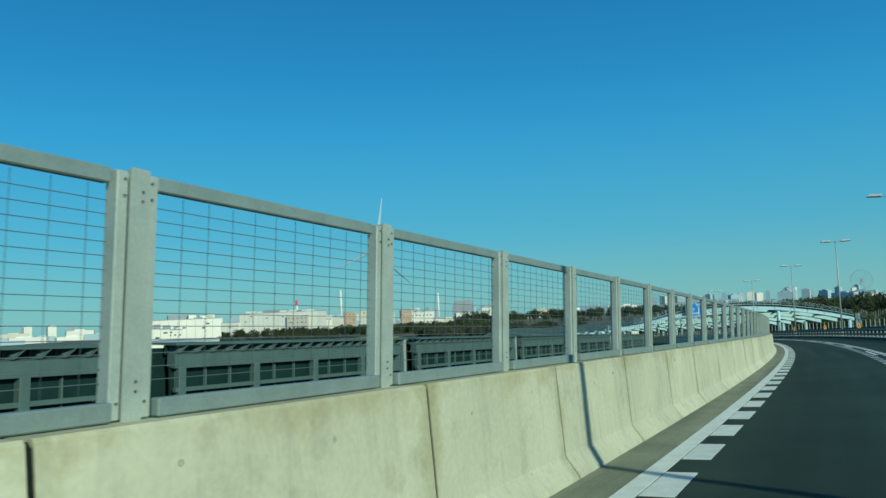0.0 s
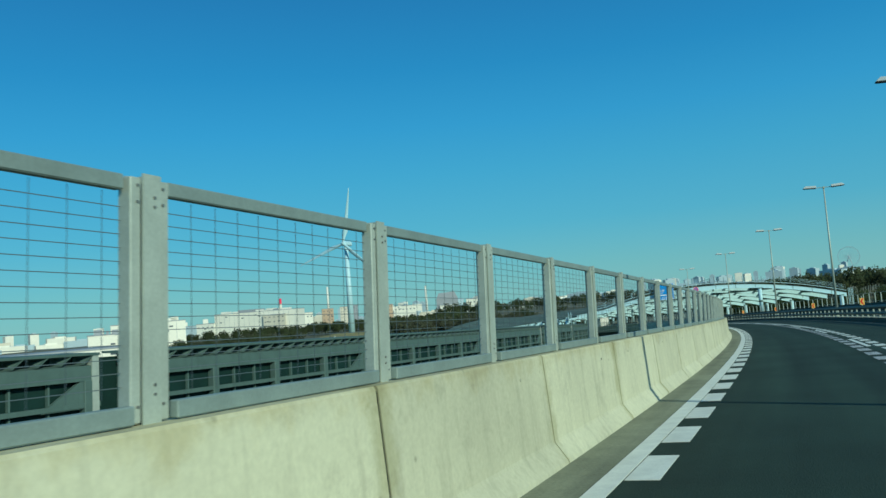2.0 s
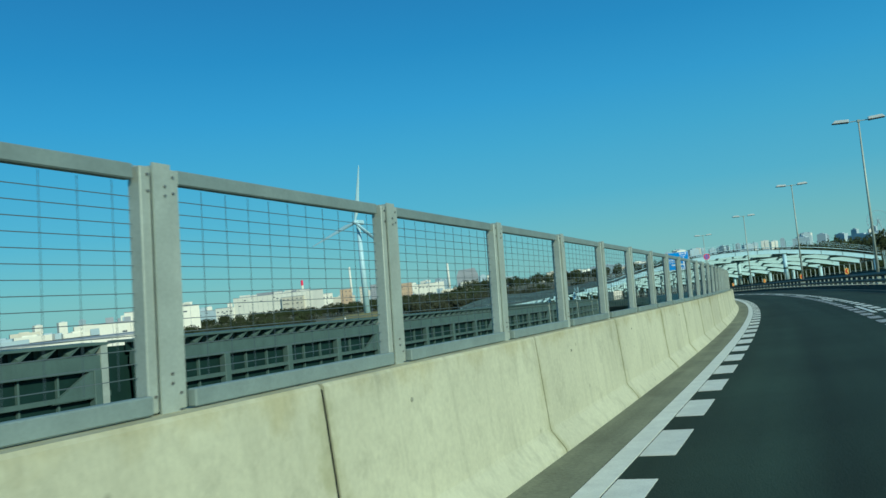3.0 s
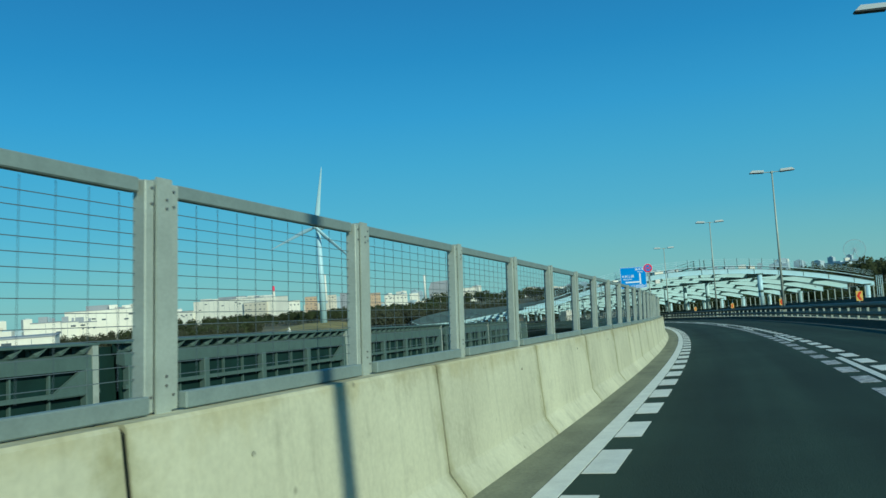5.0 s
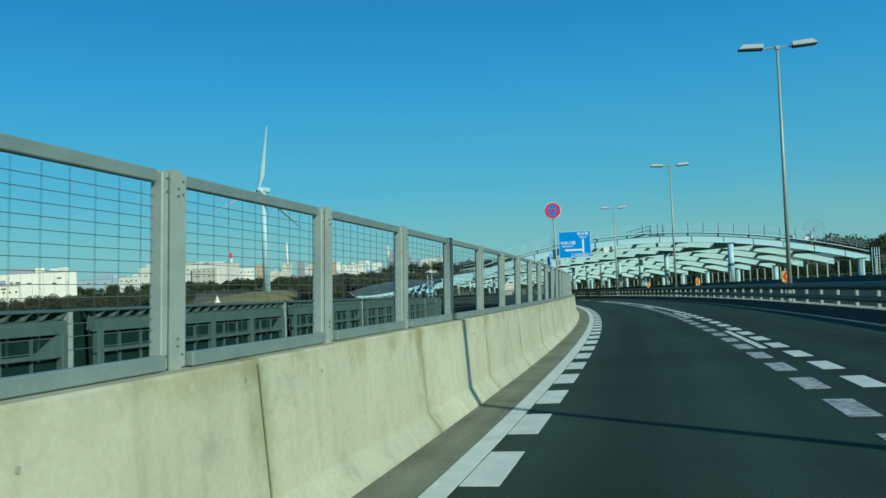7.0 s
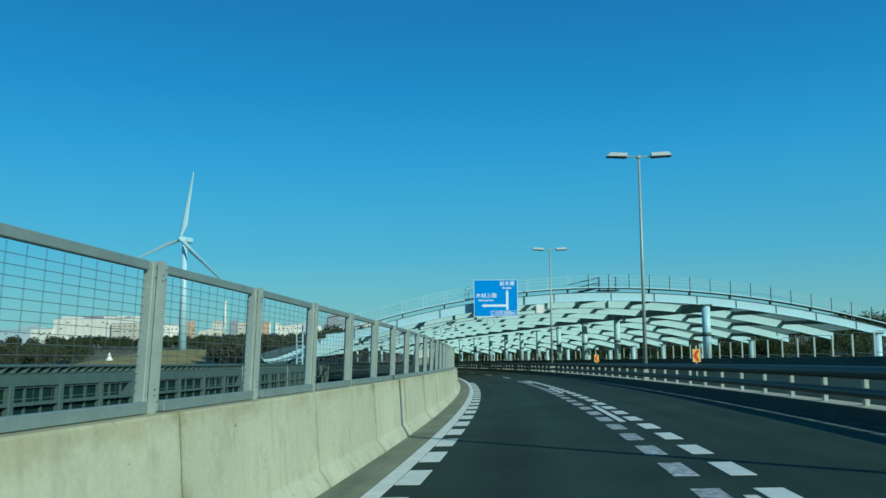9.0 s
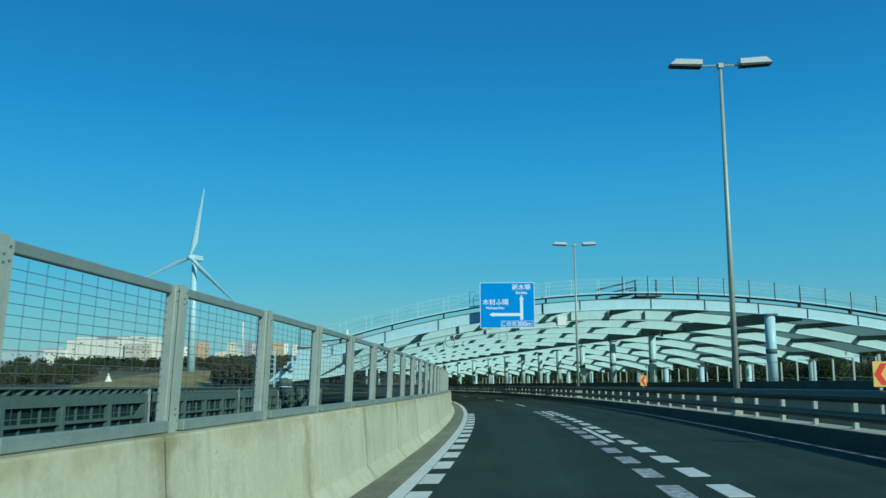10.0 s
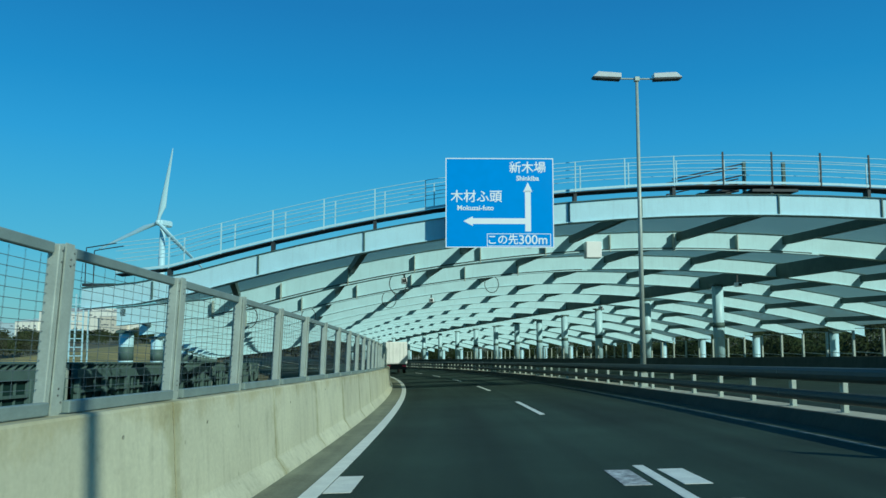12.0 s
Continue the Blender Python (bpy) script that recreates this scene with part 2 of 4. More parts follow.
M_BGREY = mat("grey_building_wall", (0.30, 0.32, 0.34), 0.7, var=0.1, scale=0.05, bump=0, fine=1.0)
M_BTAN = mat("tan_building_wall", (0.50, 0.36, 0.24), 0.7, var=0.08, scale=0.05, bump=0, fine=1.0)
M_WIN = mat("window_band", (0.09, 0.11, 0.13), 0.2, var=0.1, bump=0)
M_TYRE = mat("tyre_rubber", (0.02, 0.02, 0.02), 0.8, var=0.1, bump=0.1)
M_CARGO = mat("truck_box_white", (0.80, 0.80, 0.76), 0.4, var=0.05, scale=1.0, bump=0.02, streak=0.1)
M_TRIM = mat("dark_trim", (0.024, 0.031, 0.034), 0.6, var=0.1, bump=0.05)
M_PLUG = mat("mortar_plug", (0.34, 0.34, 0.25), 0.9, var=0.3, scale=20, bump=0.1, rnd=0.4)
M_FRAME = mat("fence_frame_steel", (0.215, 0.27, 0.25), 0.55, metal=0.1, var=0.10, scale=5, bump=0.05, fine=60, rnd=0.06)
M_SEAL = mat("joint_sealant", (0.012, 0.016, 0.013), 0.9, var=0.1, bump=0, spec=0.1)
M_FIELD = mat("dry_grass_field", (0.30, 0.235, 0.075), 0.95, var=0.2, scale=0.06, bump=0.2, fine=0.8, tint=(0.15, 0.14, 0.045))
M_LAMPG = mat("lamp_head_glass", (0.62, 0.64, 0.62), 0.25, var=0.03, bump=0)
# distance haze is painted as this pale base colour
M_HAZE = mat("haze_tinted_grey", (0.40, 0.50, 0.54), 0.9, var=0.05, bump=0)

M_GLASS = bpy.data.materials.new("roof_glass")
M_GLASS.use_nodes = True
_n = M_GLASS.node_tree
_p = _n.nodes["Principled BSDF"]
_p.inputs["Base Color"].default_value, _p.inputs["Roughness"].default_value = (0.20, 0.215, 0.18, 1), 0.6
_l = _n.nodes.new("ShaderNodeBsdfTranslucent")
_l.inputs["Color"].default_value = (0.26, 0.38, 0.39, 1)
_t = _n.nodes.new("ShaderNodeBsdfTransparent")
_t.inputs["Color"].default_value = (0.75, 0.85, 0.85, 1)
_q = _n.nodes.new("ShaderNodeMixShader")
_q.inputs["Fac"].default_value = 0.55
_m = _n.nodes.new("ShaderNodeMixShader")
_m.inputs["Fac"].default_value = 0.68
_n.links.new(_p.outputs[0], _q.inputs[1])
_n.links.new(_l.outputs[0], _q.inputs[2])
_n.links.new(_t.outputs[0], _m.inputs[1])
_n.links.new(_q.outputs[0], _m.inputs[2])
_n.links.new(_m.outputs[0], _n.nodes["Material Output"].inputs["Surface"])


# ---- mesh helpers ----
def mesh(name, verts, faces, material, smooth=False):
    me = bpy.data.meshes.new(name)
    me.from_pydata([tuple(v) for v in verts], [], faces)
    me.materials.append(material)
    if smooth:
        for p in me.polygons:
            p.use_smooth = True
    me.update()
    return me


def from_bm(name, bm, material, smooth=False):
    bmesh.ops.recalc_face_normals(bm, faces=bm.faces[:])
    me = bpy.data.meshes.new(name)
    bm.to_mesh(me)
    bm.free()
    me.materials.append(material)
    if smooth:
        for p in me.polygons:
            p.use_smooth = True
    return me


def part(name, me, parent, label="", m=None):
    ob = new(name, me)
    ob.parent = parent
    if m is not None:
        ob.matrix_basis = m
    if label:
        tagged(ob, label)
    return ob


def empty(name, m, label, category, group="", kind=""):
    ob = new(name)
    ob.empty_display_size = 0.2
    ob.matrix_basis = m
    return tagged(ob, label, category, group, kind)


def box(bm, x0, x1, y0, y1, z0, z1, bevel=0.0):
    r = bmesh.ops.create_cube(bm, size=1.0, matrix=Matrix.Translation(((x0 + x1) / 2, (y0 + y1) / 2, (z0 + z1) / 2)) @ Matrix.Diagonal((abs(x1 - x0), abs(y1 - y0), abs(z1 - z0), 1)))
    if bevel:
        vs = set(r["verts"])
        es = [e for e in bm.edges if e.verts[0] in vs and e.verts[1] in vs]
        bmesh.ops.bevel(bm, geom=es, offset=bevel, segments=1, affect="EDGES")
    return r["verts"]


def tube(bm, p, q, r0, r1=None, n=10):
    p, q = Vector(p), Vector(q)
    r1 = r0 if r1 is None else r1
    m = Matrix.Translation((p + q) / 2) @ (q - p).to_track_quat("Z", "Y").to_matrix().to_4x4()
    bmesh.ops.create_cone(bm, cap_ends=True, segments=n, radius1=r0, radius2=r1, depth=(q - p).length, matrix=m)


def bx(name, material, *boxes, bevel=0.0):
    bm = bmesh.new()
    for b in boxes:
        box(bm, *b, bevel=bevel)
    return from_bm(name, bm, material)


def loft(name, profile, s0, s1, step, material, closed=True, bank=BANK, smooth=False):
    """A profile of (d, z) swept along the road's line from s0 to s1."""
    n = max(1, int(round((s1 - s0) / step)))
    ss = [s0 + (s1 - s0) * i / n for i in range(n + 1)]
    k = len(profile)
    verts = [W(s, d, z, bank) for s in ss for d, z in profile]
    faces = []
    for i in range(n):
        for j in range(k if closed else k - 1):
            a, b = i * k + j, i * k + (j + 1) % k
            faces.append((a, b, b + k, a + k))
    if closed:
        faces += [tuple(range(k)), tuple(n * k + j for j in reversed(range(k)))]
    me = mesh(name, verts, faces, material, smooth)
    uv = me.uv_layers.new(name="road_uv")
    for lp in me.loops:
        uv.data[lp.index].uv = (profile[lp.vertex_index % k][0], ss[lp.vertex_index // k])
    bm = bmesh.new()
    bm.from_mesh(me)
    bmesh.ops.recalc_face_normals(bm, faces=bm.faces[:])
    bm.to_mesh(me)
    bm.free()
    return me


def text_mesh(name, body, size, material, align="CENTER", bold=0.0):
    cu = bpy.data.curves.new(name, "FONT")
    cu.body, cu.size, cu.align_x, cu.align_y, cu.extrude, cu.offset = body, size, align, "CENTER", 0.002, bold
    tmp = bpy.data.objects.new(name, cu)
    scene.collection.objects.link(tmp)
    me = bpy.data.meshes.new_from_object(tmp.evaluated_get(bpy.context.evaluated_depsgraph_get()))
    bpy.data.objects.remove(tmp)
    me.materials.clear()
    me.materials.append(material)
    return me


# ---- ground ----
def ground_z(x, y):
    # far left ground drops away so its horizon fits the camera's view
    y2 = y + 400
    r = math.hypot(x, y2)
    k = min(1.0, max(0.0, -1.7 * x / max(r, 1.0)))
    return -19.5 + 1.2 * noise.noise((x * 0.004, y * 0.004, 0.3)) - 0.018 * k * max(0.0, r - 800)


def build_ground():
    xs = [-4500, -3000, -2000, -1400] + list(range(-1000, 1001, 50)) + [1400, 2000, 3000, 4500]
    verts = [(x, y, ground_z(x, y)) for y in xs for x in xs]
    n = len(xs)
    faces = [(j * n + i, j * n + i + 1, (j + 1) * n + i + 1, (j + 1) * n + i) for j in range(n - 1) for i in range(n - 1)]
    ob = new("ground", mesh("ground", verts, faces, M_GROUND, True))
    ob.location.y = 400
    tagged(ob, "reclaimed land with dry winter grass, sloped to fit the camera's view", "ground", kind="structure")


build_ground()

# ---- road deck ----
S0, S1 = -40.0, 430.0
road = tagged(new("road", loft("road", [(0.36, -0.35), (8.75, -0.35), (8.75, ZR), (0.36, ZR)], S0, S1, 2.0, M_ASPH)), "dark asphalt carriageway with white markings", "road", kind="structure")
gut = tagged(new("gutter", loft("gutter", [(0.14, -0.3), (0.36, -0.3), (0.80, ZR + 0.004), (0.14, ZR + 0.012)], S0, S1, 2.0, M_GUTTER)), "dusty grey-brown gutter strip along the parapet", "gutter", kind="structure")
deck = tagged(new("bridge_deck", loft("bridge_deck", [(-0.35, -0.5), (21.9, -0.5), (21.9, -0.36), (-0.35, -0.36)], S0, S1, 2.0, M_GUTTER)), "concrete viaduct deck under both carriageways", "bridge deck", kind="structure")
girder = tagged(new("girder", loft("girder", [(1.0, -2.6), (20.0, -2.6), (20.8, -0.5), (0.2, -0.5)], S0, S1, 4.0, M_LGREY)), "steel box girder below the viaduct deck", "girder", kind="structure")


def pier(s, d0, d1):
    bm = bmesh.new()
    z = W(s, (d0 + d1) / 2, -2.6).z
    h = z + 33
    box(bm, -(d1 - d0) * 0.4, (d1 - d0) * 0.4, -1.2, 1.2, -h, -1.4, bevel=0.3)
    box(bm, -(d1 - d0) * 0.5, (d1 - d0) * 0.5, -1.4, 1.4, -1.5, 0.0, bevel=0.2)
    ob = new("pier", from_bm("pier", bm, M_GUTTER))
    ob.matrix_basis = at(s, (d0 + d1) / 2, -2.6, slope=False)
    tagged(ob, "concrete bridge pier standing on the ground", "bridge pier", "viaduct piers")


for s in range(-30, 300, 45):
    pier(s, 2.0, 18.0)

# markings: one solid edge line, blocks beside it, centre line dashes with blocks on both sides
edge = tagged(new("edge_line", loft("edge_line", [(0.81, ZR), (1.005, ZR), (1.005, ZR + 0.007), (0.81, ZR + 0.007)], S0, 400, 1.5, M_PAINT)), "solid white edge line on asphalt", "road marking", kind="structure")
edge_r = tagged(new("edge_line", loft("edge_line", [(8.07, ZR), (8.17, ZR), (8.17, ZR + 0.006), (8.07, ZR + 0.006)], S0, 400, 1.5, M_EDGE_SHADE)), "solid white edge line beside the median, darkened as if shaded", "road marking", kind="structure")
me_block = bx("marking_block", M_PAINT, (-0.145, 0.145, 0, 1.17, 0.001, 0.006))
me_worn = bx("marking_block", M_WORN, (-0.145, 0.145, 0, 1.12, 0.001, 0.006))
me_worn2 = bx("marking_block", M_PAINT, (-0.145, 0.145, 0, 1.12, 0.001, 0.006))


def bm_matrix(s, d, z=0.0):
    """Pose that also leans with the road's bank."""
    return at(s, d, z) @ pose(0, 0, 0, 0, -math.degrees(math.atan(BANK)), 0)


for i in range(-10, 89):
    part("marking_block", me_block, road, m=bm_matrix(1.992 * i + 0.80, 1.165, ZR))
for i in range(-60, 40):
    s = 99.02 + 1.977 * i
    part("marking_block", me_worn, road, m=bm_matrix(s, 4.28, ZR))
    part("marking_block", me_worn2, road, m=bm_matrix(s, 4.90, ZR))
me_dash = bx("lane_dash", M_PAINT, (-0.065, 0.065, 0, 5.9, 0.002, 0.008))
for i in range(-9, 9):
    part("lane_dash", me_dash, road, m=bm_matrix(127.5 + 14.75 * i, 4.57, ZR + 0.002))

# opposite carriageway
road2 = tagged(new("road", loft("road", [(9.6, -0.35), (21.2, -0.35), (21.2, ZR), (9.6, ZR)], S0, S1, 2.0, M_ASPH)), "opposite asphalt carriageway behind the median", "road", kind="structure")
tagged(new("edge_line", loft("edge_line", [(10.4, ZR), (10.56, ZR), (10.56, ZR + 0.006), (10.4, ZR + 0.006)], S0, 400, 1.5, M_PAINT)), "solid white edge line of the far carriageway", "road marking", kind="structure")
for s in range(-20, 300, 20):
    part("lane_dash", me_dash, road2, m=bm_matrix(s, 13.2, ZR + 0.002))

# ---- concrete parapet in cast lengths ----
parapet = empty("parapet", Matrix(), "pale concrete parapet cast in lengths with open joints", "parapet", kind="structure")
PROFILE = [(-0.22, -0.4), (0.34, -0.4), (0.34, 0.12), (0.325, 0.165), (0.232, 0.295), (0.215, 0.318), (0.205, 0.345), (0.151, 1.160), (0.138, 1.178), (-0.105, 1.178), (-0.12, 1.165)]
joints = [-11.5, -8.3, -5, -1.5, 2, 4.81, 7.4, 10.06, 12.78, 15.42, 18.77, 22.01, 25.45, 28.77, 32.17, 35.47, 38.77, 42.2, 45.44, 48.85,
          52.21, 55.92, 58.9, 62.1, 65.4, 68.7, 72.17, 75.48, 78.75, 82.12, 85.47, 88.15, 90.82, 93.48, 95.96, 98.68, 101.17, 104.5, 107.8, 111,
          114.3, 117.5, 120.8, 124.1, 127.5, 130.69, 134.09, 137.5, 140.75, 144.16, 147.53, 150.77, 154.12, 157.54, 160.74, 164.09, 167.49, 170.79, 174.14, 177.56,
          180.6]
joints = sorted(set(round(j, 2) for j in joints if j > -12))
while joints[-1] < 300:
    joints.append(joints[-1] + 3.25)
bm = bmesh.new()
tube(bm, (-0.01, 0, 0), (0.003, 0, 0), 0.015, n=10)
me_tie = from_bm("tie_hole", bm, M_PLUG)
rt = random.Random(21)
for a, b in zip(joints, joints[1:]):
    if b - a > 1.0:
        if b < 200:
            for f in (0.28,) if rt.random() < 0.6 else (0.74,):
                s, z = a + (b - a) * f + rt.uniform(-0.15, 0.15), 0.97 + rt.uniform(-0.05, 0.05)
                part("tie_hole", me_tie, parapet, "grey mortar plug", m=at(s, 0.157 + 0.066 * (1.1 - z), z))
        me = loft("parapet_length", PROFILE, a + 0.016, b - 0.016, 0.9, M_CONC)
        rows = len(me.vertices) // len(PROFILE)
        uv = me.uv_layers.new(name="joint_uv")
        for lp in me.loops:
            row = lp.vertex_index // len(PROFILE)
            f = row / (rows - 1)
            uv.data[lp.index].uv = (max(0.0, 1.178 - PROFILE[lp.vertex_index % len(PROFILE)][1]), (b - a) * min(f, 1 - f))
        part("parapet_length", me, parapet)
core = part("joint_filler", loft("joint_filler", [(-0.19, -0.3), (0.32, -0.3), (0.33, 0.115), (0.315, 0.16), (0.222, 0.29), (0.205, 0.314), (0.195, 0.343), (0.142, 1.142), (0.118, 1.166), (-0.1, 1.166)], -12, 300, 2.0, M_SEAL), parapet, "dark filler in the joints")

# ---- mesh fence on the parapet ----
FENCE_PH, HB, HF, LEAN = 0.562, 1.176, 2.208, 1.6


def fence_bay():
    bay = empty("fence_bay", Matrix(), "galvanised steel fence bay with welded wire mesh", "fence", "mesh fence bays on the parapet")
    h = HF - HB
    prof = [(-0.05, -0.05), (-0.04, -0.05), (-0.04, -0.004), (0.052, -0.004), (0.052, -0.05), (0.062, -0.05), (0.062, 0.05), (0.052, 0.05), (0.052, 0.004), (-0.04, 0.004), (-0.04, 0.05), (-0.05, 0.05)]
    n = len(prof)
    vs = [(x, y, z) for z in (0.0, h + 0.022) for x, y in prof]
    fs = [(i, (i + 1) % n, n + (i + 1) % n, n + i) for i in range(n)] + [tuple(range(n, 2 * n)), tuple(reversed(range(n)))]
    post = part("post", mesh("post", vs, fs, M_GALV), bay, "galvanised H-section post")
    bm = bmesh.new()
    tube(bm, (0.0, 0, 0), (0.007, 0, 0), 0.0062, n=6)
    me = from_bm("bolt", bm, M_BOLT)
    for z in (h - 0.075, h - 0.115, 0.125, 0.165):
        part("bolt", me, post, "dark bolt head", m=Matrix.Translation((0.062, 0.012, z)))
    part("top_rail", bx("top_rail", M_FRAME, (-0.018, 0.033, 0.12, 1.88, h - 0.054, h + 0.012), bevel=0.006), bay)
    part("bottom_rail", bx("bottom_rail", M_FRAME, (0.040, 0.092, 0.115, 1.885, 0.012, 0.090), bevel=0.006), bay)
    for y, k in ((0.077, 1), (1.923, -1)):
        sf = part("side_frame", bx("side_frame", M_GALV, (-0.02, 0.052, y - 0.028, y + 0.028, 0.012, h + 0.004), bevel=0.004), bay, "flat galvanised frame bar")
        for z in (h - 0.03, h - 0.1, 0.08):
            part("bolt", me, sf, "dark bolt head", m=Matrix.Translation((0.052, y - 0.008 * k, z)))
    bm = bmesh.new()
    w = 0.0017
    for i in range(14):
        z = 0.105 + (h - 0.17) * (i + 1) / 15
        box(bm, -w, w, 0.11, 1.89, z - w, z + w)
    for i in range(11):
        y = 0.14 + 0.166 * i
        box(bm, -w - 0.005, w - 0.005, y - w * 0.21, y + w * 0.21, 0.12, h - 0.062)
    part("wire_mesh", from_bm("wire_mesh", bm, M_WIRE), bay, "dark welded wire mesh")
    return bay


bay0 = fence_bay()


for i in range(-4, 122):
    s = FENCE_PH + 2.0007 * i
    # each bay is tilted to fit the camera's view and follows the grade
    v = W(s + 2, 0) - W(s, 0)
    m = pose(*W(s, -0.075, HB), math.degrees(math.asin(v.z / v.length)), LEAN, math.degrees(math.atan2(-v.x, v.y)))
    if i == -4:
        bay0.matrix_basis = m
    else:
        copy_thing(bay0, m)
for s in (3.94, 23.8, 43.85, 63.4, 83.0, 102.8, 122.64, 142.4):
    ob = new("reflector", bx("reflector", M_GREEN, (0.03, 0.042, -0.06, 0.06, -0.03, 0.03), bevel=0.004))
    ob.matrix_basis = at(s, -0.05, HB + (0.27 if 122 < s < 123 else 0.055))
    tagged(ob, "small green reflector plate on the fence rail", "reflector", "green reflectors")

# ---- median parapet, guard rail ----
# kerb body carries painted shade; its top is a separate slab in plain concrete
tagged(new("median_kerb", loft("median_kerb", [(8.66, -0.3), (9.68, -0.3), (9.62, 0.34), (8.99, 0.34)], S0, 400, 2.0, M_KERB_SHADE)), "low concrete median kerb, coloured dark as shade", "kerb", kind="structure")
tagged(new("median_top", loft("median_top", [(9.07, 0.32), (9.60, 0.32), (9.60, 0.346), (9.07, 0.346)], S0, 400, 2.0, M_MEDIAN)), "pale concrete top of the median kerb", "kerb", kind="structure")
for z0, z1, lab in ((0.88, 1.14, "upper"), (0.50, 0.71, "lower")):
    gr = empty("guard_rail", Matrix(), "grey steel guard rail beam on the median", "guard rail", "median guard rails")
    r, zc = (z1 - z0) / 2, (z0 + z1) / 2
    prof = [(9.18 + 0.95 * r * math.cos(math.pi * q / 6), zc + r * math.sin(math.pi * q / 6)) for q in range(12)]
    sleeve = [(9.18 + 0.92 * r * math.cos(math.pi * q / 6), zc + 0.96 * r * math.sin(math.pi * q / 6)) for q in range(12)]
    for k in range(55):
        a = S0 + 8.0 * k
        bmn = part("beam", loft("beam", prof, a + 0.008, a + 7.992, 2.0, M_RAIL), gr)
        part("sleeve", loft("sleeve", sleeve, a + 7.9, a + 8.1, 0.2, M_GALV), bmn, "splice sleeve")
me_rpost = bx("guard_rail_post", M_GALV, (-0.05, 0.05, -0.06, 0.06, 0.0, 0.70), bevel=0.01)
me_rbase = bx("base_plate", M_GALV, (-0.1, 0.1, -0.1, 0.1, 0.0, 0.015))
rp0 = None
for i in range(-10, 170):
    s = 181.84 + 2.0 * (i - 90)
    if rp0 is None:
        rp0 = empty("guard_rail_post", at(s, 9.32, 0.34, False), "short galvanised guard rail post on the median", "guard rail post", "median guard rail posts")
        part("post", me_rpost, rp0)
        part("base_plate", me_rbase, rp0)
    else:
        copy_thing(rp0, at(s, 9.32, 0.34, False))


# ---- street lamps ----
def street_lamp(m):
    lamp = empty("street_lamp", m, "tall grey steel street lamp with twin heads", "street lamp", "median street lamps")
    H = 10.91
    bm = bmesh.new()
    tube(bm, (0, 0, 0), (0, 0, H), 0.10, 0.05, 14)
    part("pole", from_bm("pole", bm, M_GALV, True), lamp)
    part("base", bx("base", M_GALV, (-0.17, 0.17, -0.17, 0.17, 0, 0.03), (-0.12, 0.12, -0.12, 0.12, 0.03, 0.5), bevel=0.01), lamp)
    bm = bmesh.new()
    tube(bm, (-0.7, 0, H - 0.02), (0.7, 0, H - 0.02), 0.03, n=8)
    box(bm, -0.09, 0.09, -0.09, 0.09, H - 0.12, H + 0.05, 0.02)
    part("crossarm", from_bm("crossarm", bm, M_GALV), lamp)
    for sx in (-1, 1):
        for name, prof, w, material, label in (
                ("lamp_head", ((0.58, 0.0), (1.60, 0.0), (1.40, 0.19), (0.58, 0.17)), 0.17, M_LAMPG, "pale wedge-shaped lamp head"),
                ("lamp_tray", ((0.60, -0.07), (1.55, -0.05), (1.62, -0.002), (0.60, -0.002)), 0.15, M_TRIM, "dark tray under the lamp head")):
            vs = [(sx * px_, y, H - 0.04 + 0.035 * px_ + pz_) for y in (-w, w) for px_, pz_ in prof]
            me = mesh(name, vs, [(0, 1, 2, 3), (7, 6, 5, 4), (0, 4, 5, 1), (1, 5, 6, 2), (2, 6, 7, 3), (3, 7, 4, 0)], material)
            bm = bmesh.new()
            bm.from_mesh(me)
            bmesh.ops.bevel(bm, geom=bm.edges[:], offset=0.012, segments=1, affect="EDGES")
            part(name, from_bm(name, bm, material), lamp, label)
    return lamp


lamp0 = street_lamp(at(-27.5, 9.28, 0.34, False))
for s in (3.5, 35.9, 68.0, 99.71, 132.17, 163.35, 194.7):
    copy_thing(lamp0, at(s, 9.28, 0.34, False))

# ---- chevron boards on the median ----
me_cb = bx("board", M_ORANGE, (-0.145, 0.145, -0.008, 0.008, 0.0, 0.47), bevel=0.004)


def chevron_mesh():
    bm = bmesh.new()
    pts = [(0.115, 0.035), (0.0, 0.035), (-0.125, 0.235), (0.0, 0.435), (0.115, 0.435), (0.0, 0.235)]
    vs = [bm.verts.new((x, -0.012, z)) for x, z in pts]
    bm.faces.new((vs[0], vs[1], vs[2], vs[5]))
    bm.faces.new((vs[5], vs[2], vs[3], vs[4]))
    r = bmesh.ops.extrude_face_region(bm, geom=bm.faces[:])
    bmesh.ops.translate(bm, verts=[g for g in r["geom"] if isinstance(g, bmesh.types.BMVert)], vec=(0, 0.003, 0))
    return from_bm("chevron", bm, M_CHEV)


me_ch = chevron_mesh()
me_cp = bx("stake", M_GALV, (-0.025, 0.025, 0.012, 0.06, -0.7, 0.6))
cb0 = None
for i in range(6):
    s = 66.9 + 21.87 * i if i < 5 else 176.0
    if cb0 is None:
        cb0 = empty("chevron_sign", at(s, 9.2, 1.2, False), "orange board with a red chevron on the median rail", "chevron sign", "chevron boards along the median")
        part("board", me_cb, cb0)
        part("chevron", me_ch, cb0, "red chevron")
        part("stake", me_cp, cb0)
    else:
        copy_thing(cb0, at(s, 9.2, 1.2, False))

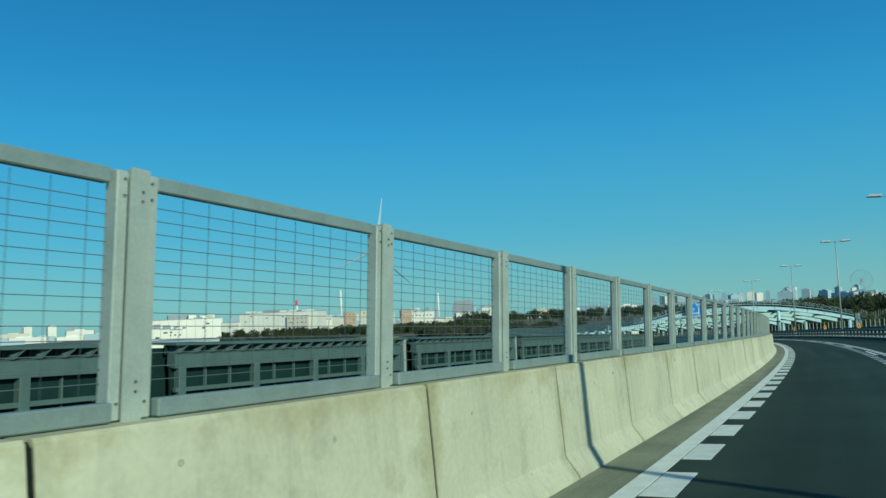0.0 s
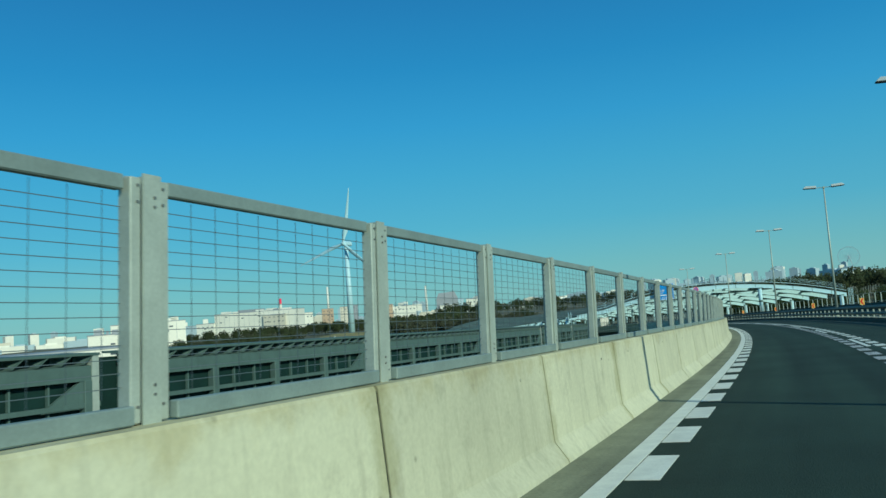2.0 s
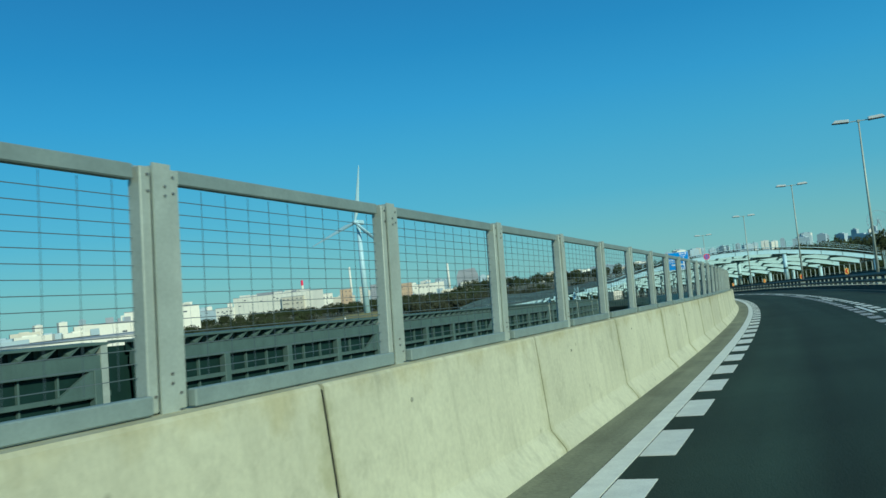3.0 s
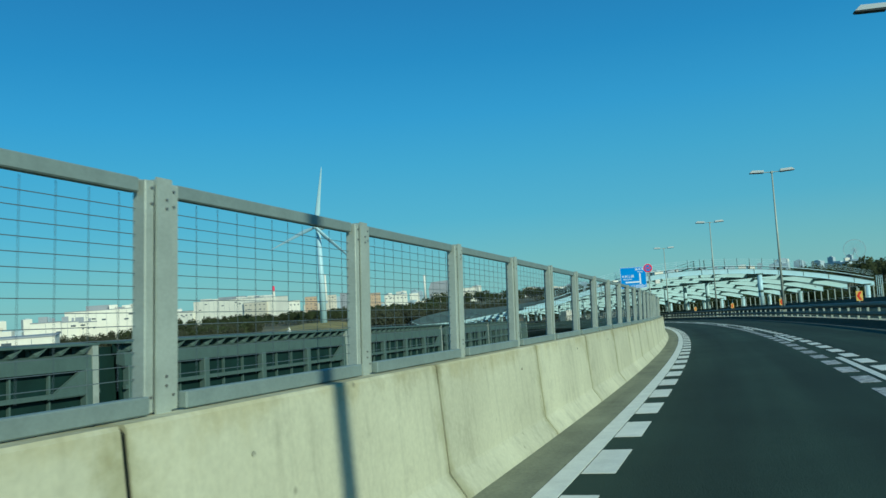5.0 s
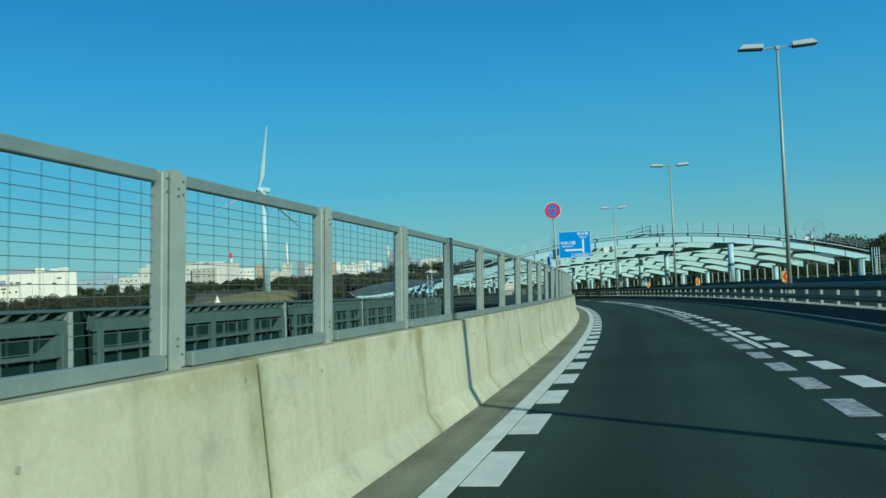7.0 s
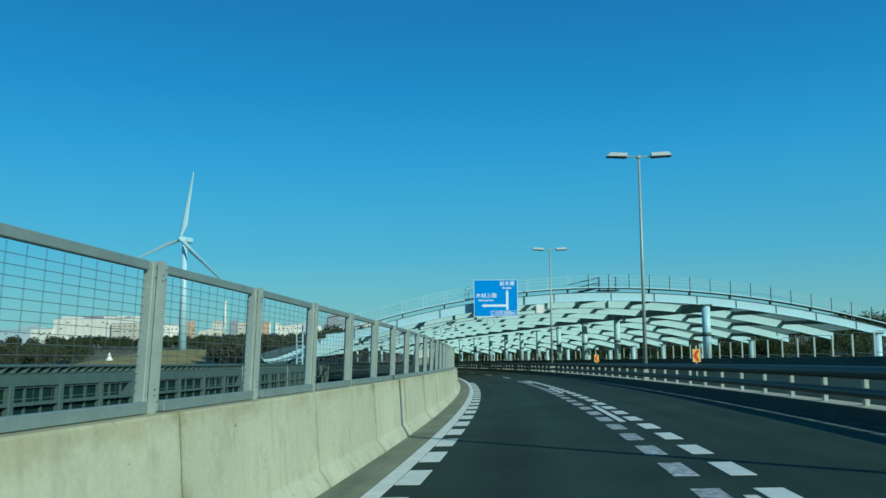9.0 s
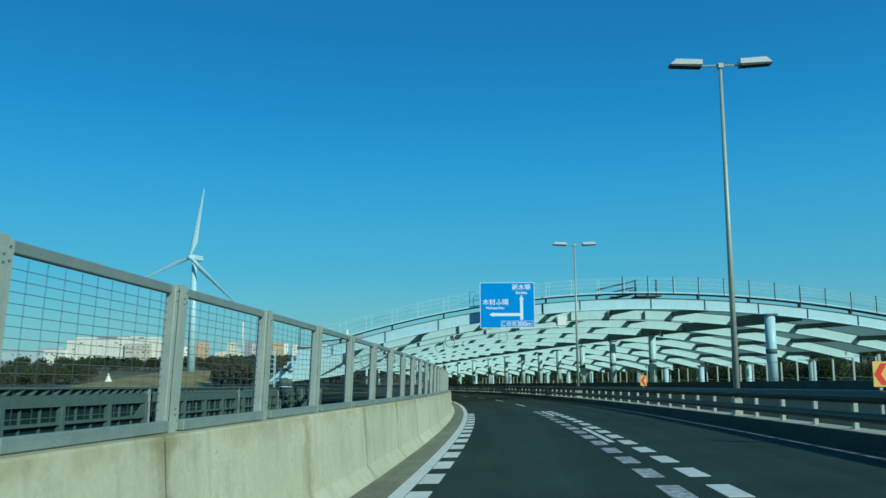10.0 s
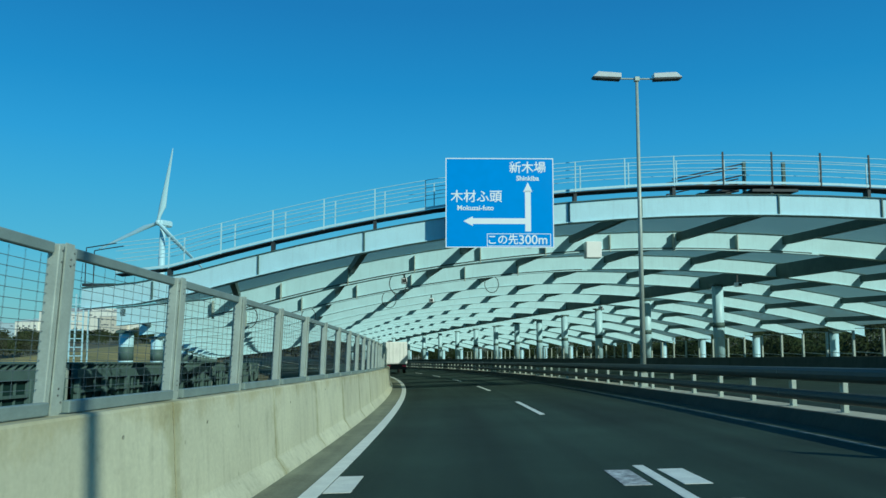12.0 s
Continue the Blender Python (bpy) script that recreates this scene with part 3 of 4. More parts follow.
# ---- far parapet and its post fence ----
tagged(new("far_parapet", loft("far_parapet", [(21.3, -0.4), (21.9, -0.4), (21.8, 1.07), (21.45, 1.07)], S0, 400, 2.0, M_FARP_SHADE)), "concrete parapet of the far carriageway, coloured dark as shade", "parapet", kind="structure")
me_fp = bx("post", M_GALV, (-0.05, 0.05, -0.05, 0.05, 0, 1.2), bevel=0.008)
fb0 = None
for i in range(0, 110):
    s = 61.9 + 2.17 * i
    if fb0 is None:
        fb0 = empty("post_fence_bay", at(s, 21.6, 1.07, False), "galvanised post fence bay on the far parapet", "fence", "post fence bays")
        part("post", me_fp, fb0)
        part("top_rail", bx("top_rail", M_GALV, (-0.015, 0.015, 0.05, 2.12, 1.17, 1.2)), fb0)
        part("bottom_rail", bx("bottom_rail", M_GALV, (-0.015, 0.015, 0.05, 2.12, 0.1, 0.13)), fb0)
    else:
        copy_thing(fb0, at(s, 21.6, 1.07, False))

# ---- side viaduct beyond the mesh fence ----
SIDE_D = -13.0
SIDE_ENDS = (-26.8, -12.9, 0.9, 14.6, 28.4, 42.1, 56.0, 70.4, 85.8, 101.0, 115.8, 131.0, 144.5, 157.6, 173.5, 188.2, 201.0, 215.0, 229.0, 243.0, 257.0, 271.0, 285.0, 299.0)


def side_unit(s0, s1):
    u = empty("side_barrier_unit", Matrix(), "grey steel barrier unit with dark panels on a parallel bridge", "noise barrier", "side bridge barrier units")
    a, b = s0 + 0.95, s1
    z0 = 1.47
    b_ = 0.0
    part("cap", loft("cap", [(SIDE_D - 0.9, z0 - 0.03), (SIDE_D + 0.05, z0 - 0.06), (SIDE_D + 0.05, z0), (SIDE_D - 0.9, z0 + 0.03)], a, b, 2.5, M_LGREY, bank=b_), u)
    part("fascia", loft("fascia", [(SIDE_D - 0.08, z0 - 0.66), (SIDE_D, z0 - 0.66), (SIDE_D, z0 - 0.30), (SIDE_D - 0.25, z0 - 0.26), (SIDE_D - 0.3, z0 - 0.6)], a, b, 2.5, M_LGREY, bank=b_), u)
    n = 20
    me = mesh("bracket", [(-0.35, -0.02, -0.27), (0.0, -0.02, -0.27), (0.04, -0.02, -0.06), (-0.35, -0.02, -0.06), (-0.35, 0.02, -0.27), (0.0, 0.02, -0.27), (0.04, 0.02, -0.06), (-0.35, 0.02, -0.06)],
              [(0, 1, 2, 3), (7, 6, 5, 4), (0, 4, 5, 1), (1, 5, 6, 2), (2, 6, 7, 3), (3, 7, 4, 0)], M_LGREY)
    for v in me.vertices:
        if v.co.x >= 0 and v.co.z > -0.1:
            v.co.y += 0.25
    for i in range(n):
        s = a + (b - a) * (i + 0.3) / n
        part("bracket", me, u, m=at(s, SIDE_D, z0, bank=b_))
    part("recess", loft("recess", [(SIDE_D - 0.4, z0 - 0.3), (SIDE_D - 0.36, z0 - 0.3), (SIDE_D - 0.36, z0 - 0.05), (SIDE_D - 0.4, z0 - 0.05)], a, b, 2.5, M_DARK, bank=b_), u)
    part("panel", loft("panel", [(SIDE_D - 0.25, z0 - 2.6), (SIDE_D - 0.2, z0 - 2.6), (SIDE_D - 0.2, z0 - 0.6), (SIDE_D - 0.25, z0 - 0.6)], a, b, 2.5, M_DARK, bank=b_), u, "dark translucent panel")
    part("mid_rail", loft("mid_rail", [(SIDE_D - 0.1, z0 - 1.28), (SIDE_D, z0 - 1.28), (SIDE_D, z0 - 1.17), (SIDE_D - 0.1, z0 - 1.17)], a, b, 2.5, M_LGREY, bank=b_), u)
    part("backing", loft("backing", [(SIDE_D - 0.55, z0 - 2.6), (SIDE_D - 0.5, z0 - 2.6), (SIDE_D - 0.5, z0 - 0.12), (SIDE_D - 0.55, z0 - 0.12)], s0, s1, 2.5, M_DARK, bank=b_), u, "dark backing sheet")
    mp = bx("stanchion", M_LGREY, (-0.2, 0.02, -0.13, 0.13, -2.6, -0.64), bevel=0.02)
    mt = bx("mullion", M_LGREY, (-0.2, -0.12, -0.025, 0.025, -2.6, -0.6))
    for i in range(5):
        s = a + 0.3 + (b - a - 0.6) * i / 4
        part("stanchion", mp, u, m=at(s, SIDE_D, z0, bank=b_))
        if i < 4:
            for f in (0.33, 0.66):
                part("mullion", mt, u, m=at(s + (b - a - 0.6) / 4 * f, SIDE_D, z0, bank=b_))
    gs = mesh("gusset", [(-0.02, -1.35, -1.3), (-0.02, 0, -1.3), (-0.02, 0, -0.62), (-0.02, -0.2, -0.62), (-0.12, -1.35, -1.3), (-0.12, 0, -1.3), (-0.12, 0, -0.62), (-0.12, -0.2, -0.62)],
              [(0, 1, 2, 3), (7, 6, 5, 4), (0, 4, 5, 1), (1, 5, 6, 2), (2, 6, 7, 3), (3, 7, 4, 0)], M_LGREY)
    part("gusset", gs, u, "sloping end gusset", m=at(b - 0.25, SIDE_D, z0, bank=b_))
    part("end_plate", bx("end_plate", M_GALV, (-0.3, 0.03, -0.1, 0.1, -1.9, -0.05)), u, "pale end plate", m=at(b - 0.12, SIDE_D, z0, bank=b_))
    return u


for a_, b_ in zip(SIDE_ENDS, SIDE_ENDS[1:]):
    side_unit(a_, b_)
tagged(new("side_bridge_deck", loft("side_bridge_deck", [(-22.0, -2.6), (-12.9, -2.6), (-12.9, -1.6), (-22.0, -1.6)], -30, 300, 3.0, M_LGREY, bank=0.0)), "grey steel deck of the parallel side bridge", "bridge deck", kind="structure")
for s in range(-10, 300, 45):
    pier(s, -21.0, -14.0)

# ---- arched roof over the road ----
R0, RSTEP, RN = 197.1, 8.5, 25
DL, DR = -15.4, 41.6


def roof_z(d):
    if d < -8:
        return 4.51 + 0.1 * (d + 8)
    return 7.85 - (0.0066 if d < 14.5 else 0.0049) * (d - 14.5) ** 2


def sweep_d(name, s, w, lo, hi, material, d0=DL, d1=DR, n=26):
    """A curved beam across the road at s, w wide along the road, from lo to hi about the roof curve."""
    verts, faces = [], []
    for i in range(n + 1):
        d = d0 + (d1 - d0) * i / n
        for ds, dz in ((0, lo), (w, lo), (w, hi), (0, hi)):
            verts.append(W(s + ds, d, roof_z(d) + dz, 0.0))
    for i in range(n):
        for j in range(4):
            a, b = i * 4 + j, i * 4 + (j + 1) % 4
            faces.append((a, a + 4, b + 4, b))
    faces += [(0, 1, 2, 3), (n * 4 + 3, n * 4 + 2, n * 4 + 1, n * 4)]
    return mesh(name, verts, faces, material)


def drift(s):
    """The purlins run straight while the road bends, and so shift across it."""
    return -0.00114 * (79.9 ** 2 - (277.0 - s) ** 2)


def eave(s):
    """The left edge of the roof, a straight line in plan."""
    return -11.0 - 0.00114 * (94.3 ** 2 - (291.4 - s) ** 2)


roof = empty("arched_roof", Matrix(), "white painted steel lattice roof arching over both carriageways", "canopy roof")
for k in range(RN):
    s = R0 + RSTEP * k
    d0 = eave(s)
    part("rib", sweep_d("rib", s, 0.25, -0.75 if k == 0 else -0.8, 0.0, M_WHITE, d0), roof)
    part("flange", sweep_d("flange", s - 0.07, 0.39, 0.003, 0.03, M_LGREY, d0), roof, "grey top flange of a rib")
    part("lower_flange", sweep_d("lower_flange", s - 0.09, 0.43, -0.785 if k == 0 else -0.835, -0.755 if k == 0 else -0.805, M_WHITE, d0), roof)
for p in range(-4, 12):
    deep = 0.95 if p == 5 else 0.40 if p < 3 else 0.46
    rows = []
    for k in range(RN):
        s = R0 + RSTEP * k + (0.25 if k == 0 else 0.0)
        d = -0.2 + 5.4 * p + drift(s)
        if eave(s) + 0.1 < d < DR - 0.3:
            rows.append([W(s, d + dx, roof_z(d) + dz, 0.0) for dx, dz in ((-0.12, -deep), (0.12, -deep), (0.12, -0.06), (-0.12, -0.06))])
        elif len(rows) > 1:
            break
        else:
            rows = []
    if len(rows) > 1:
        n = len(rows)
        faces = [(i * 4 + j, i * 4 + (j + 1) % 4, i * 4 + 4 + (j + 1) % 4, i * 4 + 4 + j) for i in range(n - 1) for j in range(4)] + [(3, 2, 1, 0), tuple(n * 4 - 4 + j for j in range(4))]
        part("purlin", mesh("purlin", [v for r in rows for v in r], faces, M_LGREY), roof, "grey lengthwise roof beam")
for k in range(RN - 1):
    s = R0 + RSTEP * k
    part("glass_sheet", sweep_d("glass_sheet", s + 0.3, RSTEP - 0.35, 0.035, 0.055, M_GLASS, eave(s) + 0.3, DR - 0.4, 30), roof, "grey translucent roof sheet").visible_shadow = False
# columns: beside the far carriageway, along the outer edge and behind the side bridge
mid = [196.9, 220.2, 233.4, 245.6, 256.5, 266.0, 275.5] + [285.5 + 10.5 * i for i in range(11)]
spots = [(s, 24.2 if s < 200 else 23.0) for s in mid] + [(s, 40.4) for s in mid] + [(212.0 + 8.5 * i, min(eave(212.0 + 8.5 * i) + 0.4, -14.35)) for i in range(15)]
for s, d in spots:
    zt = roof_z(d) - (0.75 if 22 < d < 25 else 0.66)
    zb = BANK * d + 0.9 if 22 < d < 25 else -3.0
    bm = bmesh.new()
    tube(bm, (0, 0, zb), (0, 0, zt), 0.38, n=16)
    col = part("column", from_bm("column", bm, M_WHITE, True), roof, m=at(s, d, 0, False, bank=0.0))
    zc = 1.6 if d < 0 else zb + (zt - zb) * 0.42
    bm = bmesh.new()
    tube(bm, (0, 0, zc), (0, 0, zc + (0.75 if d < 0 else 0.35)), 0.40, n=16)
    part("collar", from_bm("collar", bm, M_LGREY, True), col, "dark steel collar")
    bm = bmesh.new()
    box(bm, -0.45, 0.45, -0.45, 0.45, zt - 0.12, zt + 0.02, 0.02)
    part("bearing", from_bm("bearing", bm, M_LGREY), col, "steel bearing under the beam")
# maintenance walkway along the front rib
wk = empty("walkway", Matrix(), "steel maintenance walkway with thin handrails on the roof edge", "walkway")
# deck coloured near black as the shadow line below the toe plate
part("deck", sweep_d("deck", R0 + 0.02, 0.75, 0.385, 0.42, M_TRIM, -9.8), wk)
part("toe_plate", sweep_d("toe_plate", R0 - 0.0, 0.02, 0.44, 0.53, M_WHITE, -9.8), wk)
for h in (0.55, 0.85, 1.15):
    part("handrail", sweep_d("handrail", R0, 0.03, 0.42 + h - 0.009, 0.42 + h + 0.009, M_WHITE, -9.8), wk)
    part("handrail", sweep_d("handrail", R0 + 0.75, 0.03, 0.42 + h - 0.009, 0.42 + h + 0.009, M_WHITE, -9.8), wk)
me_hp = bx("handrail_post", M_WHITE, (-0.022, 0.022, -0.022, 0.022, 0, 1.18))
me_tp = bx("handrail_post", M_TRIM, (-0.028, 0.028, -0.028, 0.028, 0, 1.3))
me_su = bx("support", M_TRIM, (-0.06, 0.06, 0.05, 0.4, -0.40, 0.0))
for i in range(26):
    d = -7.84 + 1.92 * i
    part("handrail_post", me_hp if d < 12.5 else me_tp, wk, m=at(R0 + 0.02, d, roof_z(d) + 0.40, False, bank=0.0))
    part("handrail_post", me_hp, wk, m=at(R0 + 0.76, d + 0.35, roof_z(d + 0.35) + 0.40, False, bank=0.0))
    if i % 2 == 0:
        part("support", me_su, wk, m=at(R0 + 0.02, d, roof_z(d) + 0.39, False, bank=0.0))
bm = bmesh.new()
for ds in (0.02, 0.77):
    q0 = [W(R0 + ds, d, roof_z(d) + z, 0.0) for d, z in ((-9.8, 1.57), (-10.9, 1.50), (-10.9, 0.1))]
    for u, v in zip(q0, q0[1:]):
        tube(bm, u, v, 0.02, n=6)
part("end_handrail", from_bm("end_handrail", bm, M_TRIM), wk, "dark bent handrail end")
part("end_platform", bx("end_platform", M_TRIM, (-0.6, 0.6, 0.0, 0.8, 0.02, 0.12)), wk, "dark end platform", m=at(R0, -10.4, roof_z(-10.4), False, bank=0.0))
# plate stiffeners on the front rib, cable tray, equipment
me_st = bx("stiffener", M_LGREY, (-0.025, 0.025, -0.06, 0.0, -0.74, -0.005))
for d in (-8.4, -4.5, -0.55, 3.4, 7.25, 10.05, 15.4, 19.45, 23.5, 27.2, 31.0, 34.8, 38.6):
    part("stiffener", me_st, roof, m=at(R0, d, roof_z(d), False, bank=0.0))
eq = new("equipment_box", bx("equipment_box", M_SWHITE, (-0.38, 0.38, -0.3, 0.3, -0.4, 0.4), bevel=0.03))
eq.matrix_basis = at(R0 + RSTEP - 0.35, 10.1, roof_z(10.1) - 0.85, False, bank=0.0)
tagged(eq, "cream equipment box fixed under the roof rib", "equipment box")


# stair from the walkway down to the roof
st = empty("access_stair", Matrix(), "dark steel stair with sloping handrails on the roof walkway", "stair")
for k, dz in enumerate((0.15, 0.62, 1.08)):
    bm = bmesh.new()
    for ds in (0.95, 1.7):
        tube(bm, W(R0 + ds, 11.6, roof_z(11.6) - 0.2 + dz, 0.0), W(R0 + ds, 14.6, roof_z(14.6) + 0.42 + dz, 0.0), 0.028 if k else 0.07, n=6)
    part("stringer" if k == 0 else "handrail", from_bm("stair_bar", bm, M_TRIM), st)
for j in range(6):
    d = 11.8 + 0.5 * j
    part("tread", bx("tread", M_LGREY, (-0.14, 0.14, 0.95, 1.7, -0.02, 0.02)), st, m=at(R0, d, roof_z(11.6) - 0.05 + 0.16 * j, False, bank=0.0))
part("platform", bx("platform", M_TRIM, (-0.9, 0.9, 0.0, 1.8, -0.1, 0.0)), st, "dark steel platform", m=at(R0, 15.3, roof_z(15.3) + 0.24, False, bank=0.0))
for d in (14.5, 16.1):
    part("post", bx("post", M_LGREY, (-0.06, 0.06, 0.9, 1.02, 0.2, 1.5)), st, m=at(R0, d, roof_z(d), False, bank=0.0))
# cable trays hung under the second and third ribs, with small cameras
for k, d0, d1 in ((1, -9.0, 21.5), (2, -9.0, 12.0)):
    tr = empty("cable_tray", Matrix(), "galvanised cable tray with loose cables under a roof rib", "cable tray", "roof cable trays")
    part("tray", sweep_d("tray", R0 + RSTEP * k - 0.3, 0.22, -0.93, -0.88, M_WHITE, d0, d1, 18), tr)
    part("cable", sweep_d("cable", R0 + RSTEP * k - 0.2, 0.05, -0.86, -0.81, M_TRIM, d0 + 0.5, d1 - 0.3, 18), tr, "black cable")
    for j in range(int((d1 - d0) / 3.2)):
        d = d0 + 0.8 + 3.2 * j
        part("hanger", bx("hanger", M_GALV, (-0.02, 0.02, -0.33, 0.0, -0.96, -0.1)), tr, m=at(R0 + RSTEP * k, d, roof_z(d), False, bank=0.0))
    for d in ((-6.5, 0.6) if k == 1 else (-4.6, 0.1, 6.2)):
        bm = bmesh.new()
        pts = [W(R0 + RSTEP * k - 0.25 + 0.1 * math.sin(q), d + 0.42 * math.cos(q), roof_z(d) - 1.35 + 0.52 * math.sin(q), 0.0) for q in [2 * math.pi * j / 14 for j in range(15)]]
        for u, v in zip(pts, pts[1:]):
            tube(bm, u, v, 0.022, n=5)
        part("cable_loop", from_bm("cable_loop", bm, M_TRIM), tr, "spare cable coiled in a hanging loop")
for s, d in ((R0 + RSTEP * 2 + 2.2, 22.5), (R0 + RSTEP + 0.5, 0.9), (R0 + RSTEP * 3 + 0.5, 3.2), (R0 + RSTEP * 5, 21.0)):
    th = empty("ceiling_camera", at(s, d, roof_z(d) - 0.8, False, bank=0.0), "white surveillance camera hung under a roof beam", "camera", "roof cameras")
    part("arm", bx("arm", M_TRIM, (-0.04, 0.04, -0.04, 0.04, -0.3, 0.2)), th, "dark mounting arm")
    part("housing", bx("housing", M_SWHITE, (-0.14, 0.14, -0.42, 0.2, -0.55, -0.28), bevel=0.03), th)
    part("lens", bx("lens", M_TRIM, (-0.09, 0.09, -0.44, -0.41, -0.5, -0.33)), th, "dark lens")


def ladder(d, s, top, bottom):
    th = empty("access_ladder", at(s, d, 0, False, bank=0.0), "white steel access ladder tower at the roof edge", "ladder", "access ladders")
    for x in (-0.3, 0.3):
        for y in (-0.3, 0.3):
            part("rail", bx("rail", M_WHITE, (x - 0.03, x + 0.03, y - 0.03, y + 0.03, bottom, top)), th)
    me = bx("rung", M_WHITE, (-0.3, 0.3, -0.32, -0.28, -0.02, 0.02))
    n = int((top - bottom) / 0.4)
    for i in range(n):
        part("rung", me, th, m=Matrix.Translation((0, 0, bottom + 0.2 + 0.4 * i)))


ladder(42.6, R0 + 0.4, 5.2, -1.0)
ladder(-14.4, 205.4, 4.7, -1.6)


# ---- direction sign ----
def sign_pose(s, d, z, turn=0.0, bank=0.0):
    return at(s, d, z, False, turn, bank) @ pose(0, 0, 0, 90, 0, 0)


ds = empty("direction_sign", sign_pose(196.19, 4.50, 7.31, -0.7) @ Matrix.Scale(1.02, 4), "large blue road direction sign with white arrows and lettering", "road sign")
SW, SH = 3.93, 3.28
part("panel", bx("panel", M_BLUE, (-SW / 2, SW / 2, -SH / 2, SH / 2, -0.03, 0.0), bevel=0.008), ds)
bw = 0.035
part("border", bx("border", M_SWHITE, (-SW / 2, SW / 2, SH / 2 - bw, SH / 2, 0, 0.004), (-SW / 2, SW / 2, -SH / 2, -SH / 2 + bw, 0, 0.004), (-SW / 2, -SW / 2 + bw, -SH / 2 + bw, SH / 2 - bw, 0, 0.004), (SW / 2 - bw, SW / 2, -SH / 2 + bw, SH / 2 - bw, 0, 0.004)), ds, "white border")
part("bracing", bx("bracing", M_ALU, (-SW / 2 + 0.2, SW / 2 - 0.2, 0.8, 0.95, -0.15, -0.03), (-SW / 2 + 0.2, SW / 2 - 0.2, -0.95, -0.8, -0.15, -0.03), (-1.2, -1.05, -1.6, 1.6, -0.6, -0.15), (1.05, 1.2, -1.6, 1.6, -0.6, -0.15)), ds, "grey steel bracing behind the panel")


def arrow(parent, pts):
    bm = bmesh.new()
    for poly in pts:
        vs = [bm.verts.new((x, y, 0.002)) for x, y in poly]
        bm.faces.new(vs)
    r = bmesh.ops.extrude_face_region(bm, geom=bm.faces[:])
    bmesh.ops.translate(bm, verts=[g for g in r["geom"] if isinstance(g, bmesh.types.BMVert)], vec=(0, 0, 0.004))
    part("arrow", from_bm("arrow", bm, M_SWHITE), parent, "white arrow")


arrow(ds, [[(0.92, -1.05), (1.13, -1.05), (1.13, 0.45), (0.92, 0.45)], [(0.86, 0.4), (1.025, 0.75), (1.19, 0.4)],
           [(-1.02, -0.78), (0.92, -0.78), (0.92, -0.57), (-1.02, -0.57)], [(-0.98, -0.5), (-1.32, -0.675), (-0.98, -0.85)]])
for body, size, x, y in (("新木場", 0.45, 1.02, 1.27), ("Shinkiba", 0.25, 1.02, 0.89), ("木材ふ頭", 0.47, -0.85, 0.2), ("Mokuzai-futo", 0.25, -0.88, -0.2), ("この先", 0.38, 0.10, -1.37), ("300m", 0.47, 1.20, -1.365)):
    part("lettering", text_mesh("lettering", body, size, M_SWHITE, bold=0.006), ds, "white lettering", m=Matrix.Translation((x, y, 0.006)))
part("frame_line", bx("frame_line", M_SWHITE, (-0.47, 1.85, -1.15, -1.125, 0, 0.003), (-0.47, 1.85, -1.59, -1.565, 0, 0.003), (-0.47, -0.445, -1.565, -1.15, 0, 0.003), (1.825, 1.85, -1.565, -1.15, 0, 0.003)), ds, "thin white frame")


# ---- round no-stopping sign on a pole behind the fence ----
def no_stopping_sign():
    m = at(128.67, -0.29, 0, False, 0, 0.0) @ pose(0, 0, 0, 0, -1.4, 0)
    th = empty("no_stopping_sign", m, "round red and blue no-stopping sign on a tall pole", "road sign")
    zc = 4.73
    bm = bmesh.new()
    tube(bm, (0, 0.06, 0.3), (0, 0.06, zc + 0.3), 0.038, n=10)
    part("pole", from_bm("pole", bm, M_GALV, True), th, "grey steel pole")
    R = 0.33

    def disc(r0, r1, y, material, name):
        bm = bmesh.new()
        n = 48
        if r0 == 0:
            vs = [bm.verts.new((r1 * math.cos(2 * math.pi * i / n), y, r1 * math.sin(2 * math.pi * i / n))) for i in range(n)]
            bm.faces.new(vs)
            r = bmesh.ops.extrude_face_region(bm, geom=bm.faces[:])
            bmesh.ops.translate(bm, verts=[g for g in r["geom"] if isinstance(g, bmesh.types.BMVert)], vec=(0, 0.006, 0))
        else:
            a = [bm.verts.new((r1 * math.cos(2 * math.pi * i / n), y, r1 * math.sin(2 * math.pi * i / n))) for i in range(n)]
            b = [bm.verts.new((r0 * math.cos(2 * math.pi * i / n), y, r0 * math.sin(2 * math.pi * i / n))) for i in range(n)]
            for i in range(n):
                bm.faces.new((a[i], a[(i + 1) % n], b[(i + 1) % n], b[i]))
        return from_bm(name, bm, material)
    off = Matrix.Translation((0, 0, zc))
    part("plate", disc(0, R, 0.0, M_SWHITE, "plate"), th, "white rimmed plate", m=off)
    part("blue_field", disc(0, R * 0.70, -0.008, M_BLUE, "blue_field"), th, "blue field", m=off)
    part("red_ring", disc(R * 0.68, R * 0.94, -0.012, M_RED, "red_ring"), th, "red ring", m=off)
    for a in (33, -33):
        part("red_bar", bx("red_bar", M_RED, (-R * 0.7, R * 0.7, -0.012, -0.009, -0.027, 0.027)), th, "red bar", m=off @ pose(0, 0, 0, 0, a, 0))
    part("clamp", bx("clamp", M_GALV, (-0.06, 0.06, 0.006, 0.1, -0.12, -0.08), (-0.06, 0.06, 0.006, 0.1, 0.08, 0.12)), th, m=off)


no_stopping_sign()


